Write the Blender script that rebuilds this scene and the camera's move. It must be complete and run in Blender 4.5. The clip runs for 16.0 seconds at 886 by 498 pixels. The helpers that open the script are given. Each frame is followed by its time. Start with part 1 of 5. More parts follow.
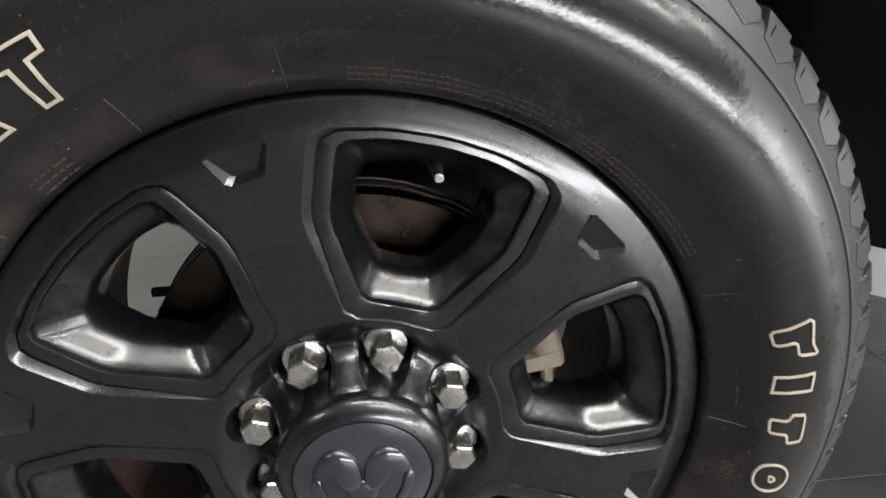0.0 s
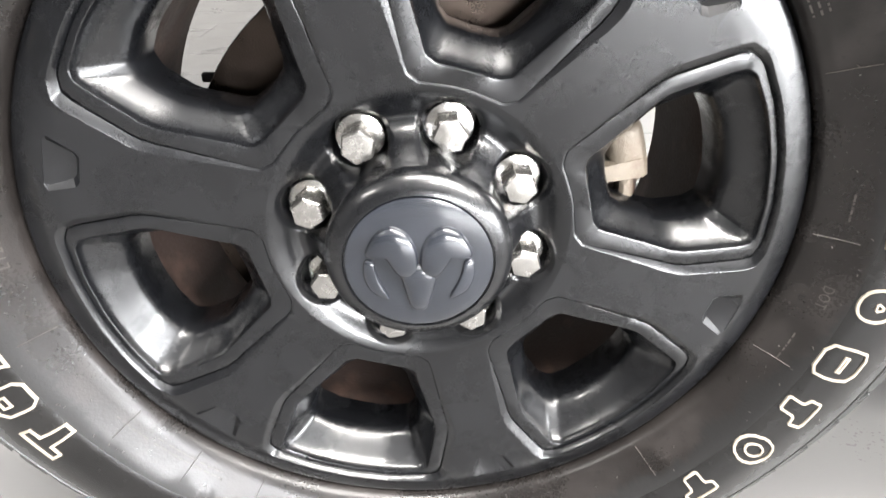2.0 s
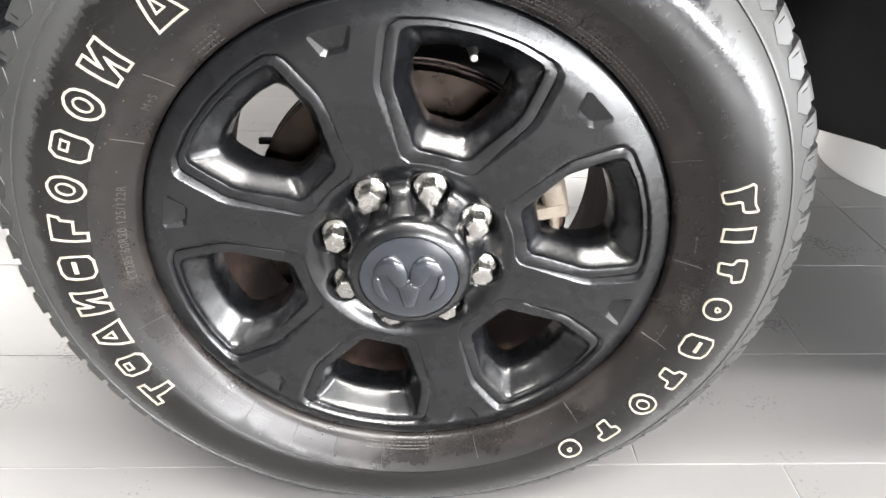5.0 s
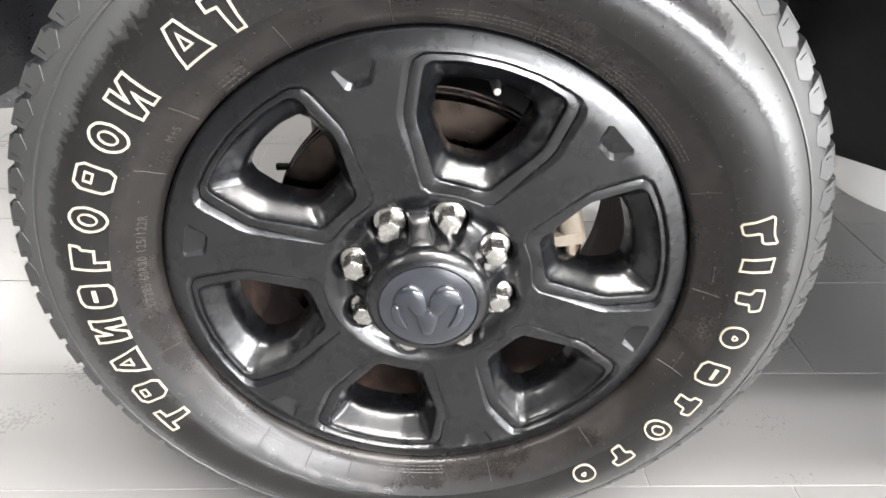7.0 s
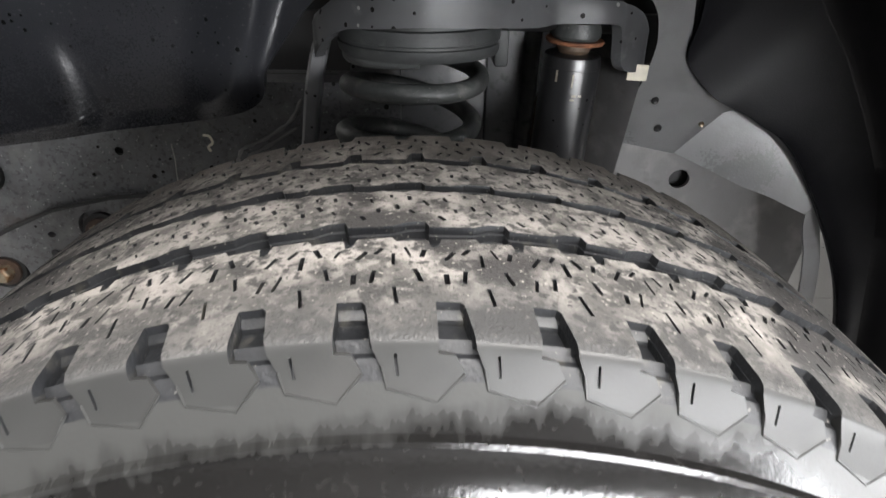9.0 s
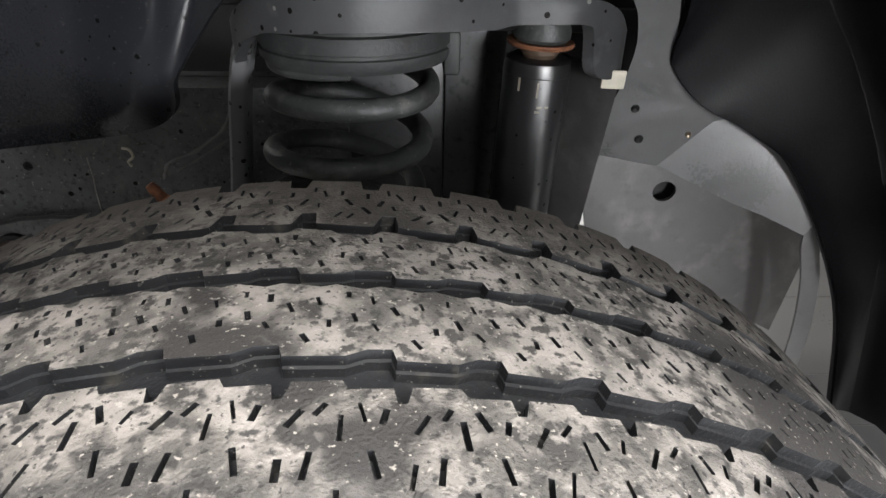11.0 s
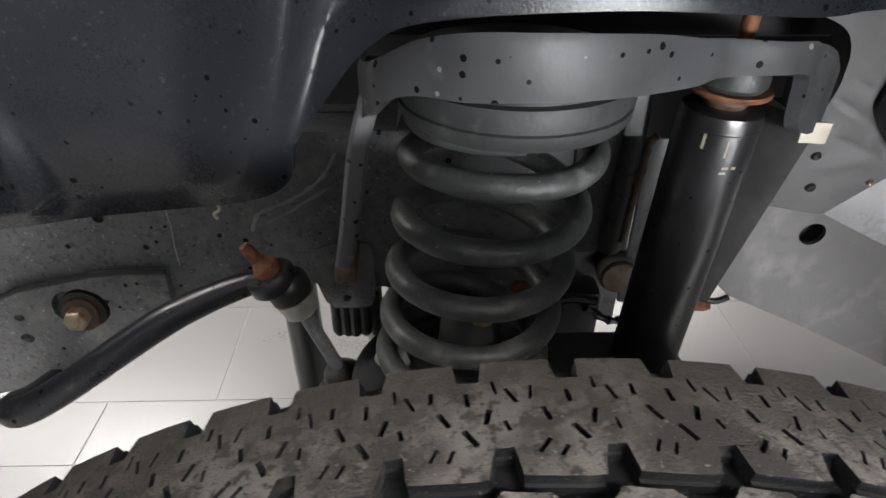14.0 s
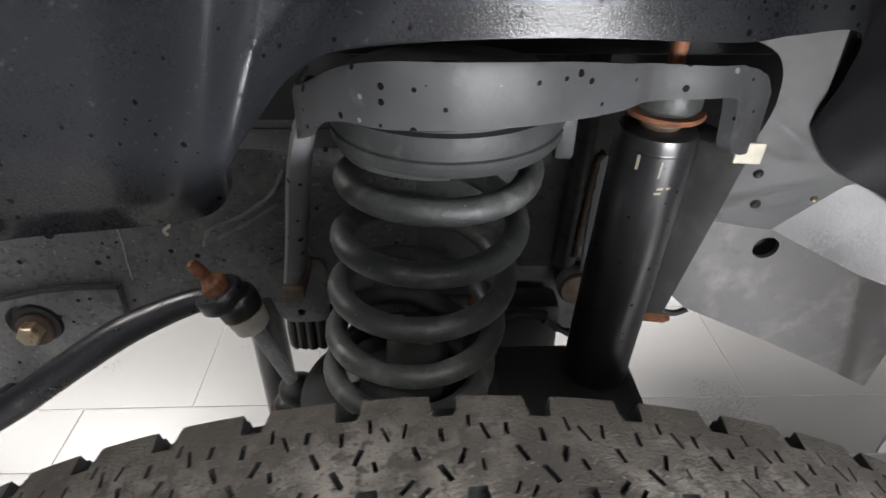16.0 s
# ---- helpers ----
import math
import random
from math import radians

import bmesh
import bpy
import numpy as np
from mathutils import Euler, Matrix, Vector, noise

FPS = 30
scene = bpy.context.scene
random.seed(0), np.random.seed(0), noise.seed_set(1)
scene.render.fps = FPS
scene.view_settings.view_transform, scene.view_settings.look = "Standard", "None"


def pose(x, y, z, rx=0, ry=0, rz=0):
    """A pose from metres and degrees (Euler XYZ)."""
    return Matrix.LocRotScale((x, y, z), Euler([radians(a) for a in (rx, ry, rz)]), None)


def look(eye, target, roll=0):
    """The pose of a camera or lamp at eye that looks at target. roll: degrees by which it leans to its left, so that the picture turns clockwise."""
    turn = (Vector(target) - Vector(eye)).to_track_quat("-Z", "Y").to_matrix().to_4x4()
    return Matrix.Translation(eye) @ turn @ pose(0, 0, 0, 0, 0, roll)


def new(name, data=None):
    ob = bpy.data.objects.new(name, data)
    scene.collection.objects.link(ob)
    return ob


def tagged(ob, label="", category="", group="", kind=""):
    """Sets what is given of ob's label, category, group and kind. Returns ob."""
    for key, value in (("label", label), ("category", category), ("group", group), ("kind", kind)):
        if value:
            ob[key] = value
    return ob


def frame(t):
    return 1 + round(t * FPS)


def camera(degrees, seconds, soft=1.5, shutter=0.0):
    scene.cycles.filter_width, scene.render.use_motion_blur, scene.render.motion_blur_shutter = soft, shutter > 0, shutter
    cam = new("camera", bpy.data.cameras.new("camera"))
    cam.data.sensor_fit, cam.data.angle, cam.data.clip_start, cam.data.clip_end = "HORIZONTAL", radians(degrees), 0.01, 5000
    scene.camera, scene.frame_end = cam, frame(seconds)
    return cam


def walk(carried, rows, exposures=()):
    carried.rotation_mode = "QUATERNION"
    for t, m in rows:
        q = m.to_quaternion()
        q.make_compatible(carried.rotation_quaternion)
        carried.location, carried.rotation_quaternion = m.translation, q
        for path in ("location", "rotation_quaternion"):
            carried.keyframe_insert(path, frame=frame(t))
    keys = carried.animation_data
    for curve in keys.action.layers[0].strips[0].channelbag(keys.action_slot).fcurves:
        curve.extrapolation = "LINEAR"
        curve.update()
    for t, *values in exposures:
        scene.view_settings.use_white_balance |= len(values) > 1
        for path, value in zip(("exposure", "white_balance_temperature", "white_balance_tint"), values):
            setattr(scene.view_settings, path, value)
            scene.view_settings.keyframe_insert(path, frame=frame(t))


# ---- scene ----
cam = camera(71.7, 16.0, shutter=0.18)
PATH = [
    (0, (0.012, -0.395, 0.747), (0.255, 1.411, -0.077), 0.2),
    (0.5, (0.007, -0.382, 0.726), (0.153, 1.394, -0.181), 0.3),
    (1, (0.005, -0.381, 0.701), (0.099, 1.354, -0.288), 0.3),
    (1.5, (0.004, -0.387, 0.669), (0.077, 1.336, -0.344), 0.4),
    (2, (0.006, -0.4, 0.63), (0.056, 1.312, -0.402), 0.4),
    (2.5, (0.016, -0.412, 0.6), (0.049, 1.272, -0.477), 0.5),
    (3, (0.027, -0.464, 0.637), (0.047, 1.202, -0.47), 0.5),
    (3.5, (0.037, -0.504, 0.73), (0.073, 1.154, -0.388), 0.7),
    (4, (0.032, -0.533, 0.765), (0.071, 1.125, -0.353), 0.8),
    (6.5, (0.011, -0.565, 0.793), (0.057, 1.102, -0.311), 1.1),
    (7, (-0.001, -0.546, 0.806), (0.05, 1.125, -0.292), 1.2),
    (7.5, (-0.025, -0.517, 0.874), (0.027, 1.176, -0.19), 1.1),
    (8, (-0.03, -0.439, 0.926), (0.011, 1.293, -0.072), 0.8),
    (8.5, (-0.013, -0.312, 0.932), (0.048, 1.444, -0.023), 1.1),
    (9, (0.007, -0.195, 0.953), (0.074, 1.569, 0.013), 1.1),
    (9.5, (0.015, -0.145, 0.968), (0.086, 1.625, 0.039), 1.2),
    (10, (0.044, -0.12, 0.965), (0.126, 1.652, 0.041), 1.4),
    (12.5, (0.058, -0.045, 0.955), (0.139, 1.605, -0.172), 0.8),
    (13, (0.047, -0.005, 0.973), (0.128, 1.657, -0.136), 0.8),
    (13.5, (0.004, 0.032, 0.98), (0.08, 1.704, -0.114), 0.8),
    (14, (-0.061, 0.035, 0.993), (0.001, 1.709, -0.1), 0.6),
    (14.5, (-0.13, 0.033, 0.991), (-0.084, 1.703, -0.109), 0.4),
    (15, (-0.15, 0.032, 0.993), (-0.106, 1.701, -0.108), 0.4),
    (15.5, (-0.095, 0.033, 1.003), (-0.053, 1.705, -0.095), 0.4),
    (16, (-0.015, 0.04, 1.008), (0.055, 1.713, -0.087), 0.7),
]
EXPOSURES = [(0.0, -0.22), (0.5, 0.28), (1.0, 0.75), (2.0, 1.27), (2.5, 1.36), (4.0, 1.24), (6.5, 1.10), (7.5, 1.08), (8.0, 0.99), (9.0, 0.62), (10.0, 0.50), (12.5, 0.62), (13.2, 0.72), (13.6, 0.95), (14.0, 1.1), (15.0, 1.35), (16.0, 1.35)]
walk(cam, [(t, look(eye, target, roll)) for t, eye, target, roll in PATH], exposures=EXPOSURES)

# ---- world and light ----
world = bpy.data.worlds.new("room_world")
scene.world = world
world.use_nodes = True
world.node_tree.nodes["Background"].inputs[0].default_value = (0.9, 0.95, 1.0, 1)
world.node_tree.nodes["Background"].inputs[1].default_value = 0.3
LIGHT_POWER = 44.0      # radiance of the ceiling light panels
DAY_POWER = 15.0        # radiance of the daylight in the shop windows
CEILING_Z = 3.4

# ---- helpers ----
TAU = 2 * math.pi
WHEEL_Z = 0.403         # height of the wheel's axis over the floor
placed = {}


def thing(name, label, category, base, group="", kind=""):
    """An empty at the thing's base that carries its parts."""
    ob = new(name)
    ob.empty_display_size = 0.05
    ob.location = base
    placed[ob] = Matrix.Translation(base)
    return tagged(ob, label, category, group, kind)


def finish(bm, smooth=35, normals=True):
    if normals:
        bmesh.ops.recalc_face_normals(bm, faces=bm.faces)
    me = bpy.data.meshes.new("mesh")
    bm.to_mesh(me)
    bm.free()
    if smooth:
        me.polygons.foreach_set("use_smooth", [True] * len(me.polygons))
        me.set_sharp_from_angle(angle=radians(smooth))
    return me


def part(name, bm, material, parent=None, label="", m=None, smooth=35):
    """Links a bmesh (or a mesh) as one mesh object under a thing or a part; coordinates are the world's, moved by m."""
    me = bm if isinstance(bm, bpy.types.Mesh) else finish(bm, smooth)
    if material and not me.materials:
        me.materials.append(material)
    ob = new(name, me)
    m = m or Matrix()
    placed[ob] = m
    if parent:
        ob.parent = parent
        ob.matrix_parent_inverse = placed[parent].inverted()
    ob.matrix_basis = m
    if label:
        ob["label"] = label
    return ob


def solo(name, bm, material, label, category, group="", kind="", m=None, smooth=35):
    return tagged(part(name, bm, material, None, "", m, smooth), label, category, group, kind)


def rect_box(bm, x0, x1, y0, y1, z0, z1, bevel=0.0, m=None):
    r = bmesh.ops.create_cube(bm, size=1.0)
    vs = r["verts"]
    for v in vs:
        v.co = Vector(((x0 + x1) / 2 + v.co.x * (x1 - x0), (y0 + y1) / 2 + v.co.y * (y1 - y0), (z0 + z1) / 2 + v.co.z * (z1 - z0)))
    if bevel:
        es = list({e for v in vs for e in v.link_edges})
        out = bmesh.ops.bevel(bm, geom=es, offset=bevel, segments=2, profile=0.5, affect="EDGES")
        vs = list({v for f in out["faces"] for v in f.verts} | {v for v in vs if v.is_valid})
    if m:
        for v in vs:
            v.co = m @ v.co
    return bm


def rings(bm, loops, closed=True, cap0=False, cap1=False):
    """Skins a list of loops of points, all of one length."""
    rows = [[bm.verts.new(p) for p in loop] for loop in loops]
    n = len(rows[0])
    for a, b in zip(rows, rows[1:]):
        for i in range(n if closed else n - 1):
            j = (i + 1) % n
            bm.faces.new((a[i], a[j], b[j], b[i]))
    if cap0:
        bm.faces.new(rows[0])
    if cap1:
        bm.faces.new(rows[-1])
    return rows


def lathe(bm, profile, segs=96, axis="y", centre=(0, 0, 0)):
    """Turns (radius, along) points about an axis."""
    loops = []
    for r, a in profile:
        loop = []
        for i in range(segs):
            c, s = math.cos(TAU * i / segs), math.sin(TAU * i / segs)
            p = (r * c, a, r * s) if axis == "y" else (r * c, r * s, a)
            loop.append(Vector(centre) + Vector(p))
        loops.append(loop)
    rings(bm, loops)
    return bm


def smooth_path(points, n=8):
    """A Catmull-Rom line through points."""
    pts = [Vector(p) for p in points]
    pts = [2 * pts[0] - pts[1]] + pts + [2 * pts[-1] - pts[-2]]
    out = []
    for i in range(1, len(pts) - 2):
        a, b, c, d = pts[i - 1:i + 3]
        for k in range(n):
            t = k / n
            out.append(0.5 * (2 * b + (c - a) * t + (2 * a - 5 * b + 4 * c - d) * t * t + (3 * b - a - 3 * c + d) * t ** 3))
    return out + [pts[-2]]


def tube(bm, points, radius, segs=12, caps=True):
    """A round bar along points; radius is a number or one for each point."""
    pts = [Vector(p) for p in points]
    loops, up = [], None
    for i, p in enumerate(pts):
        d = (pts[min(i + 1, len(pts) - 1)] - pts[max(i - 1, 0)]).normalized()
        if up is None:
            up = d.orthogonal().normalized()
        up = (up - d * up.dot(d)).normalized()
        side = d.cross(up)
        r = radius[i] if isinstance(radius, (list, tuple)) else radius
        loops.append([p + r * (math.cos(TAU * k / segs) * up + math.sin(TAU * k / segs) * side) for k in range(segs)])
    rings(bm, loops, True, caps, caps)
    return bm


def fill_with_holes(bm, outline, holes, place):
    """Triangles between an outline and holes in a plane of (u, v); place(u, v) gives each point in space. Returns the loops of verts."""
    flat = bmesh.new()
    edges, loops, spots = [], [], []
    for loop in [outline] + holes:
        vs = [flat.verts.new((u, v, 0)) for u, v in loop]
        loops.append(vs)
        edges += [flat.edges.new((vs[i], vs[(i + 1) % len(vs)])) for i in range(len(vs))]
    bmesh.ops.triangle_fill(flat, edges=edges, use_beauty=True, use_dissolve=False, normal=(0, 0, 1))
    made = {v: bm.verts.new(place(v.co.x, v.co.y)) for v in flat.verts}
    for f in flat.faces:
        bm.faces.new([made[v] for v in f.verts])
    out = [[made[v] for v in loop] for loop in loops]
    flat.free()
    return out


def skirt(bm, loop, drop):
    """Walls down from a closed loop of verts; drop(co) gives the lower point."""
    low = [bm.verts.new(drop(v.co)) for v in loop]
    for i in range(len(loop)):
        j = (i + 1) % len(loop)
        bm.faces.new((loop[i], loop[j], low[j], low[i]))
    return low


def ease(x):
    x = min(1.0, max(0.0, x))
    return x * x * (3 - 2 * x)


def rounded(points, cut=0.2, times=1):
    """Cuts the corners of a closed line of (u, v) points."""
    for _ in range(times):
        out = []
        for i, p in enumerate(points):
            q = points[(i + 1) % len(points)]
            out.append(tuple(a + (b - a) * cut for a, b in zip(p, q)))
            out.append(tuple(a + (b - a) * (1 - cut) for a, b in zip(p, q)))
        points = out
    return points


def hex_head(bm, centre, axis, af, height, dome=0.25, washer=0.0):
    """A bolt head or nut with a chamfered top, optionally on a round flange."""
    m = Matrix.Translation(centre) @ Vector(axis).to_track_quat("Z", "Y").to_matrix().to_4x4()
    r = af / math.sqrt(3)
    loops = []
    if washer:
        for rr, h in ((washer, -0.001), (washer, 0.0015), (r * 0.98, 0.003)):
            loops.append([m @ Vector((rr * math.cos(TAU * k / 24), rr * math.sin(TAU * k / 24), h)) for k in range(24)])

    def hexa(scale, h):
        out = []
        for k in range(24):
            a = TAU * k / 24
            d = (a % (TAU / 6)) - TAU / 12
            rad = r * math.cos(TAU / 12) / math.cos(d)
            out.append(m @ Vector((rad * scale * math.cos(a), rad * scale * math.sin(a), h)))
        return out
    loops += [hexa(1, 0.003 if washer else 0), hexa(1, height * (1 - dome)), hexa(0.9, height * (1 - dome * 0.45)), hexa(0.62, height * (1 - dome * 0.1)), hexa(0.3, height)]
    rings(bm, loops, True, True, True)
    return bm


# ---- materials ----
def material(name, base, rough=0.5, metal=0.0, spots=None, rough_var=0.1, scale=30.0, bump=0.1, fine=400.0, coat=0.0, spec=0.5, dark=0.7, rand=0.0):
    """A surface with variation at two scales. spots: further layers (colour, noise scale, lowest, highest noise value)."""
    mt = bpy.data.materials.new(name)
    mt.use_nodes = True
    nt = mt.node_tree
    bsdf = nt.nodes["Principled BSDF"]
    src = nt.nodes.new("ShaderNodeNewGeometry").outputs["Position"]

    def noise_node(s, detail=4.0):
        n = nt.nodes.new("ShaderNodeTexNoise")
        n.inputs["Scale"].default_value, n.inputs["Detail"].default_value = s, detail
        nt.links.new(src, n.inputs["Vector"])
        return n

    def ramp(value, lo, hi, a=0.0, b=1.0):
        r = nt.nodes.new("ShaderNodeMapRange")
        r.inputs[1].default_value, r.inputs[2].default_value, r.inputs[3].default_value, r.inputs[4].default_value = lo, hi, a, b
        nt.links.new(value, r.inputs[0])
        return r.outputs[0]

    def mix(fac, a, b):
        x = nt.nodes.new("ShaderNodeMix")
        x.data_type = "RGBA"
        nt.links.new(fac, x.inputs["Factor"])
        for v, i in ((a, "A"), (b, "B")):
            sock = [k for k in x.inputs if k.name == i and k.type == "RGBA"][0]
            if isinstance(v, tuple):
                sock.default_value = (*v, 1)
            else:
                nt.links.new(v, sock)
        return [k for k in x.outputs if k.type == "RGBA"][0]

    broad = noise_node(scale)
    grain = noise_node(fine, 2.0)
    colour = mix(ramp(broad.outputs[0], 0.3, 0.7), tuple(c * dark for c in base), base)
    for col, s, lo, hi in spots or []:
        n = noise_node(s, 6.0)
        colour = mix(ramp(n.outputs[0], lo, hi), colour, col)
    if rand:
        info = nt.nodes.new("ShaderNodeObjectInfo")
        hsv = nt.nodes.new("ShaderNodeHueSaturation")
        nt.links.new(ramp(info.outputs["Random"], 0, 1, 1 - rand, 1 + rand), hsv.inputs["Value"])
        nt.links.new(colour, hsv.inputs["Color"])
        colour = hsv.outputs[0]
    nt.links.new(colour, bsdf.inputs["Base Color"])
    add = nt.nodes.new("ShaderNodeMath")
    nt.links.new(ramp(broad.outputs[0], 0.3, 0.7, rough - rough_var, rough + rough_var), add.inputs[0])
    nt.links.new(ramp(grain.outputs[0], 0.3, 0.7, -rough_var * 0.4, rough_var * 0.4), add.inputs[1])
    nt.links.new(add.outputs[0], bsdf.inputs["Roughness"])
    bsdf.inputs["Metallic"].default_value = metal
    bsdf.inputs["Specular IOR Level"].default_value = spec
    if coat:
        bsdf.inputs["Coat Weight"].default_value, bsdf.inputs["Coat Roughness"].default_value = coat, 0.08
    if bump:
        b = nt.nodes.new("ShaderNodeBump")
        b.inputs["Strength"].default_value, b.inputs["Distance"].default_value = bump, 0.002
        nt.links.new(grain.outputs[0], b.inputs["Height"])
        nt.links.new(b.outputs[0], bsdf.inputs["Normal"])
    return mt


def add_specks(mt, colour, scale, size, share=0.3):
    """Scattered round specks (mud spatter, dust, painted glints) of uneven size over a material's colour; share: how
    many cells carry one.
    """
    nt = mt.node_tree
    bsdf = nt.nodes["Principled BSDF"]
    old = bsdf.inputs["Base Color"].links[0].from_socket
    place = nt.nodes.new("ShaderNodeNewGeometry").outputs["Position"]
    vo = nt.nodes.new("ShaderNodeTexVoronoi")
    vo.inputs["Scale"].default_value = scale
    nt.links.new(place, vo.inputs["Vector"])
    sep = nt.nodes.new("ShaderNodeSeparateColor")
    nt.links.new(vo.outputs["Color"], sep.inputs[0])
    no = nt.nodes.new("ShaderNodeTexNoise")
    no.inputs["Scale"].default_value = 7.0
    nt.links.new(place, no.inputs["Vector"])
    lim = nt.nodes.new("ShaderNodeMapRange")
    for k, v in enumerate((1 - share, 1.0, 0.4 * size * scale, size * scale)):
        lim.inputs[k + 1].default_value = v
    nt.links.new(sep.outputs[0], lim.inputs[0])
    clus = nt.nodes.new("ShaderNodeMapRange")
    for k, v in enumerate((0.36, 0.50, 0.0, 1.0)):
        clus.inputs[k + 1].default_value = v
    nt.links.new(no.outputs[0], clus.inputs[0])
    some = nt.nodes.new("ShaderNodeMath")
    some.operation = "GREATER_THAN"
    some.inputs[1].default_value = 1 - share
    nt.links.new(sep.outputs[0], some.inputs[0])
    pick = nt.nodes.new("ShaderNodeMath")
    pick.operation = "MULTIPLY"
    nt.links.new(some.outputs[0], pick.inputs[0])
    nt.links.new(lim.outputs[0], pick.inputs[1])
    mul = nt.nodes.new("ShaderNodeMath")
    mul.operation = "MULTIPLY"
    nt.links.new(pick.outputs[0], mul.inputs[0])
    nt.links.new(clus.outputs[0], mul.inputs[1])
    less = nt.nodes.new("ShaderNodeMath")
    less.operation = "LESS_THAN"
    nt.links.new(vo.outputs["Distance"], less.inputs[0])
    nt.links.new(mul.outputs[0], less.inputs[1])
    x = nt.nodes.new("ShaderNodeMix")
    x.data_type = "RGBA"
    nt.links.new(less.outputs[0], x.inputs["Factor"])
    socks = [k for k in x.inputs if k.type == "RGBA"]
    nt.links.new(old, socks[0])
    socks[1].default_value = (*colour, 1)
    nt.links.new([k for k in x.outputs if k.type == "RGBA"][0], bsdf.inputs["Base Color"])
    gloss = bsdf.inputs["Specular IOR Level"]
    if max(colour) < 0.02 and not gloss.is_linked:      # dried mud is dull
        dull = nt.nodes.new("ShaderNodeMapRange")
        dull.inputs[3].default_value, dull.inputs[4].default_value = gloss.default_value, 0.08
        nt.links.new(less.outputs[0], dull.inputs[0])
        nt.links.new(dull.outputs[0], gloss)


def dry_band(mt, radius, edge, colour, rough):
    """Tyre dressing that has dried off towards the shoulder, with a ragged edge: dull grey beyond a radius about the axle, least at the top."""
    nt = mt.node_tree
    bsdf = nt.nodes["Principled BSDF"]
    place = nt.nodes.new("ShaderNodeNewGeometry").outputs["Position"]
    off = nt.nodes.new("ShaderNodeVectorMath")
    off.operation = "MULTIPLY_ADD"
    off.inputs[1].default_value, off.inputs[2].default_value = (1, 0, 1), (0, 0, -WHEEL_Z)
    nt.links.new(place, off.inputs[0])
    length = nt.nodes.new("ShaderNodeVectorMath")
    length.operation = "LENGTH"
    nt.links.new(off.outputs[0], length.inputs[0])
    total = length.outputs["Value"]
    split = nt.nodes.new("ShaderNodeSeparateXYZ")
    nt.links.new(off.outputs[0], split.inputs[0])
    bearing = nt.nodes.new("ShaderNodeMath")
    bearing.operation = "ARCTAN2"
    nt.links.new(split.outputs["Z"], bearing.inputs[0])
    nt.links.new(split.outputs["X"], bearing.inputs[1])
    wiped = nt.nodes.new("ShaderNodeCombineXYZ")        # strokes of the applicator run outwards
    nt.links.new(bearing.outputs[0], wiped.inputs[0])
    nt.links.new(total, wiped.inputs[1])
    for sc, amount in ((1.6, 0.062), (14.0, 0.020), (70.0, 0.016)):
        n = nt.nodes.new("ShaderNodeTexNoise")
        n.inputs["Scale"].default_value, n.inputs["Detail"].default_value = sc, 3.0
        nt.links.new(wiped.outputs[0], n.inputs["Vector"])
        m = nt.nodes.new("ShaderNodeMath")
        m.operation = "MULTIPLY_ADD"
        m.inputs[1].default_value = amount
        nt.links.new(n.outputs[0], m.inputs[0])
        nt.links.new(total, m.inputs[2])
        total = m.outputs[0]
    lean = nt.nodes.new("ShaderNodeMapRange")           # round the top the dressing reaches further out
    for k, v in enumerate((0.27, 0.37, 0.0, -0.024)):
        lean.inputs[k + 1].default_value = v
    nt.links.new(split.outputs["Z"], lean.inputs[0])
    add = nt.nodes.new("ShaderNodeMath")
    nt.links.new(lean.outputs[0], add.inputs[0])
    nt.links.new(total, add.inputs[1])
    total = add.outputs[0]
    fac = nt.nodes.new("ShaderNodeMapRange")
    fac.inputs[1].default_value, fac.inputs[2].default_value = radius + 0.0535 - edge, radius + 0.0535 + edge
    nt.links.new(total, fac.inputs[0])
    for name, value in (("Base Color", (*colour, 1)), ("Roughness", rough)):
        old = bsdf.inputs[name].links[0].from_socket
        x = nt.nodes.new("ShaderNodeMix")
        x.data_type = "RGBA" if name == "Base Color" else "FLOAT"
        kind = "RGBA" if name == "Base Color" else "VALUE"
        nt.links.new(fac.outputs[0], x.inputs["Factor"])
        socks = [k for k in x.inputs if k.type == kind and k.name in "AB" and k.enabled]
        nt.links.new(old, socks[0])
        socks[1].default_value = value
        nt.links.new([k for k in x.outputs if k.type == kind and k.enabled][0], bsdf.inputs[name])


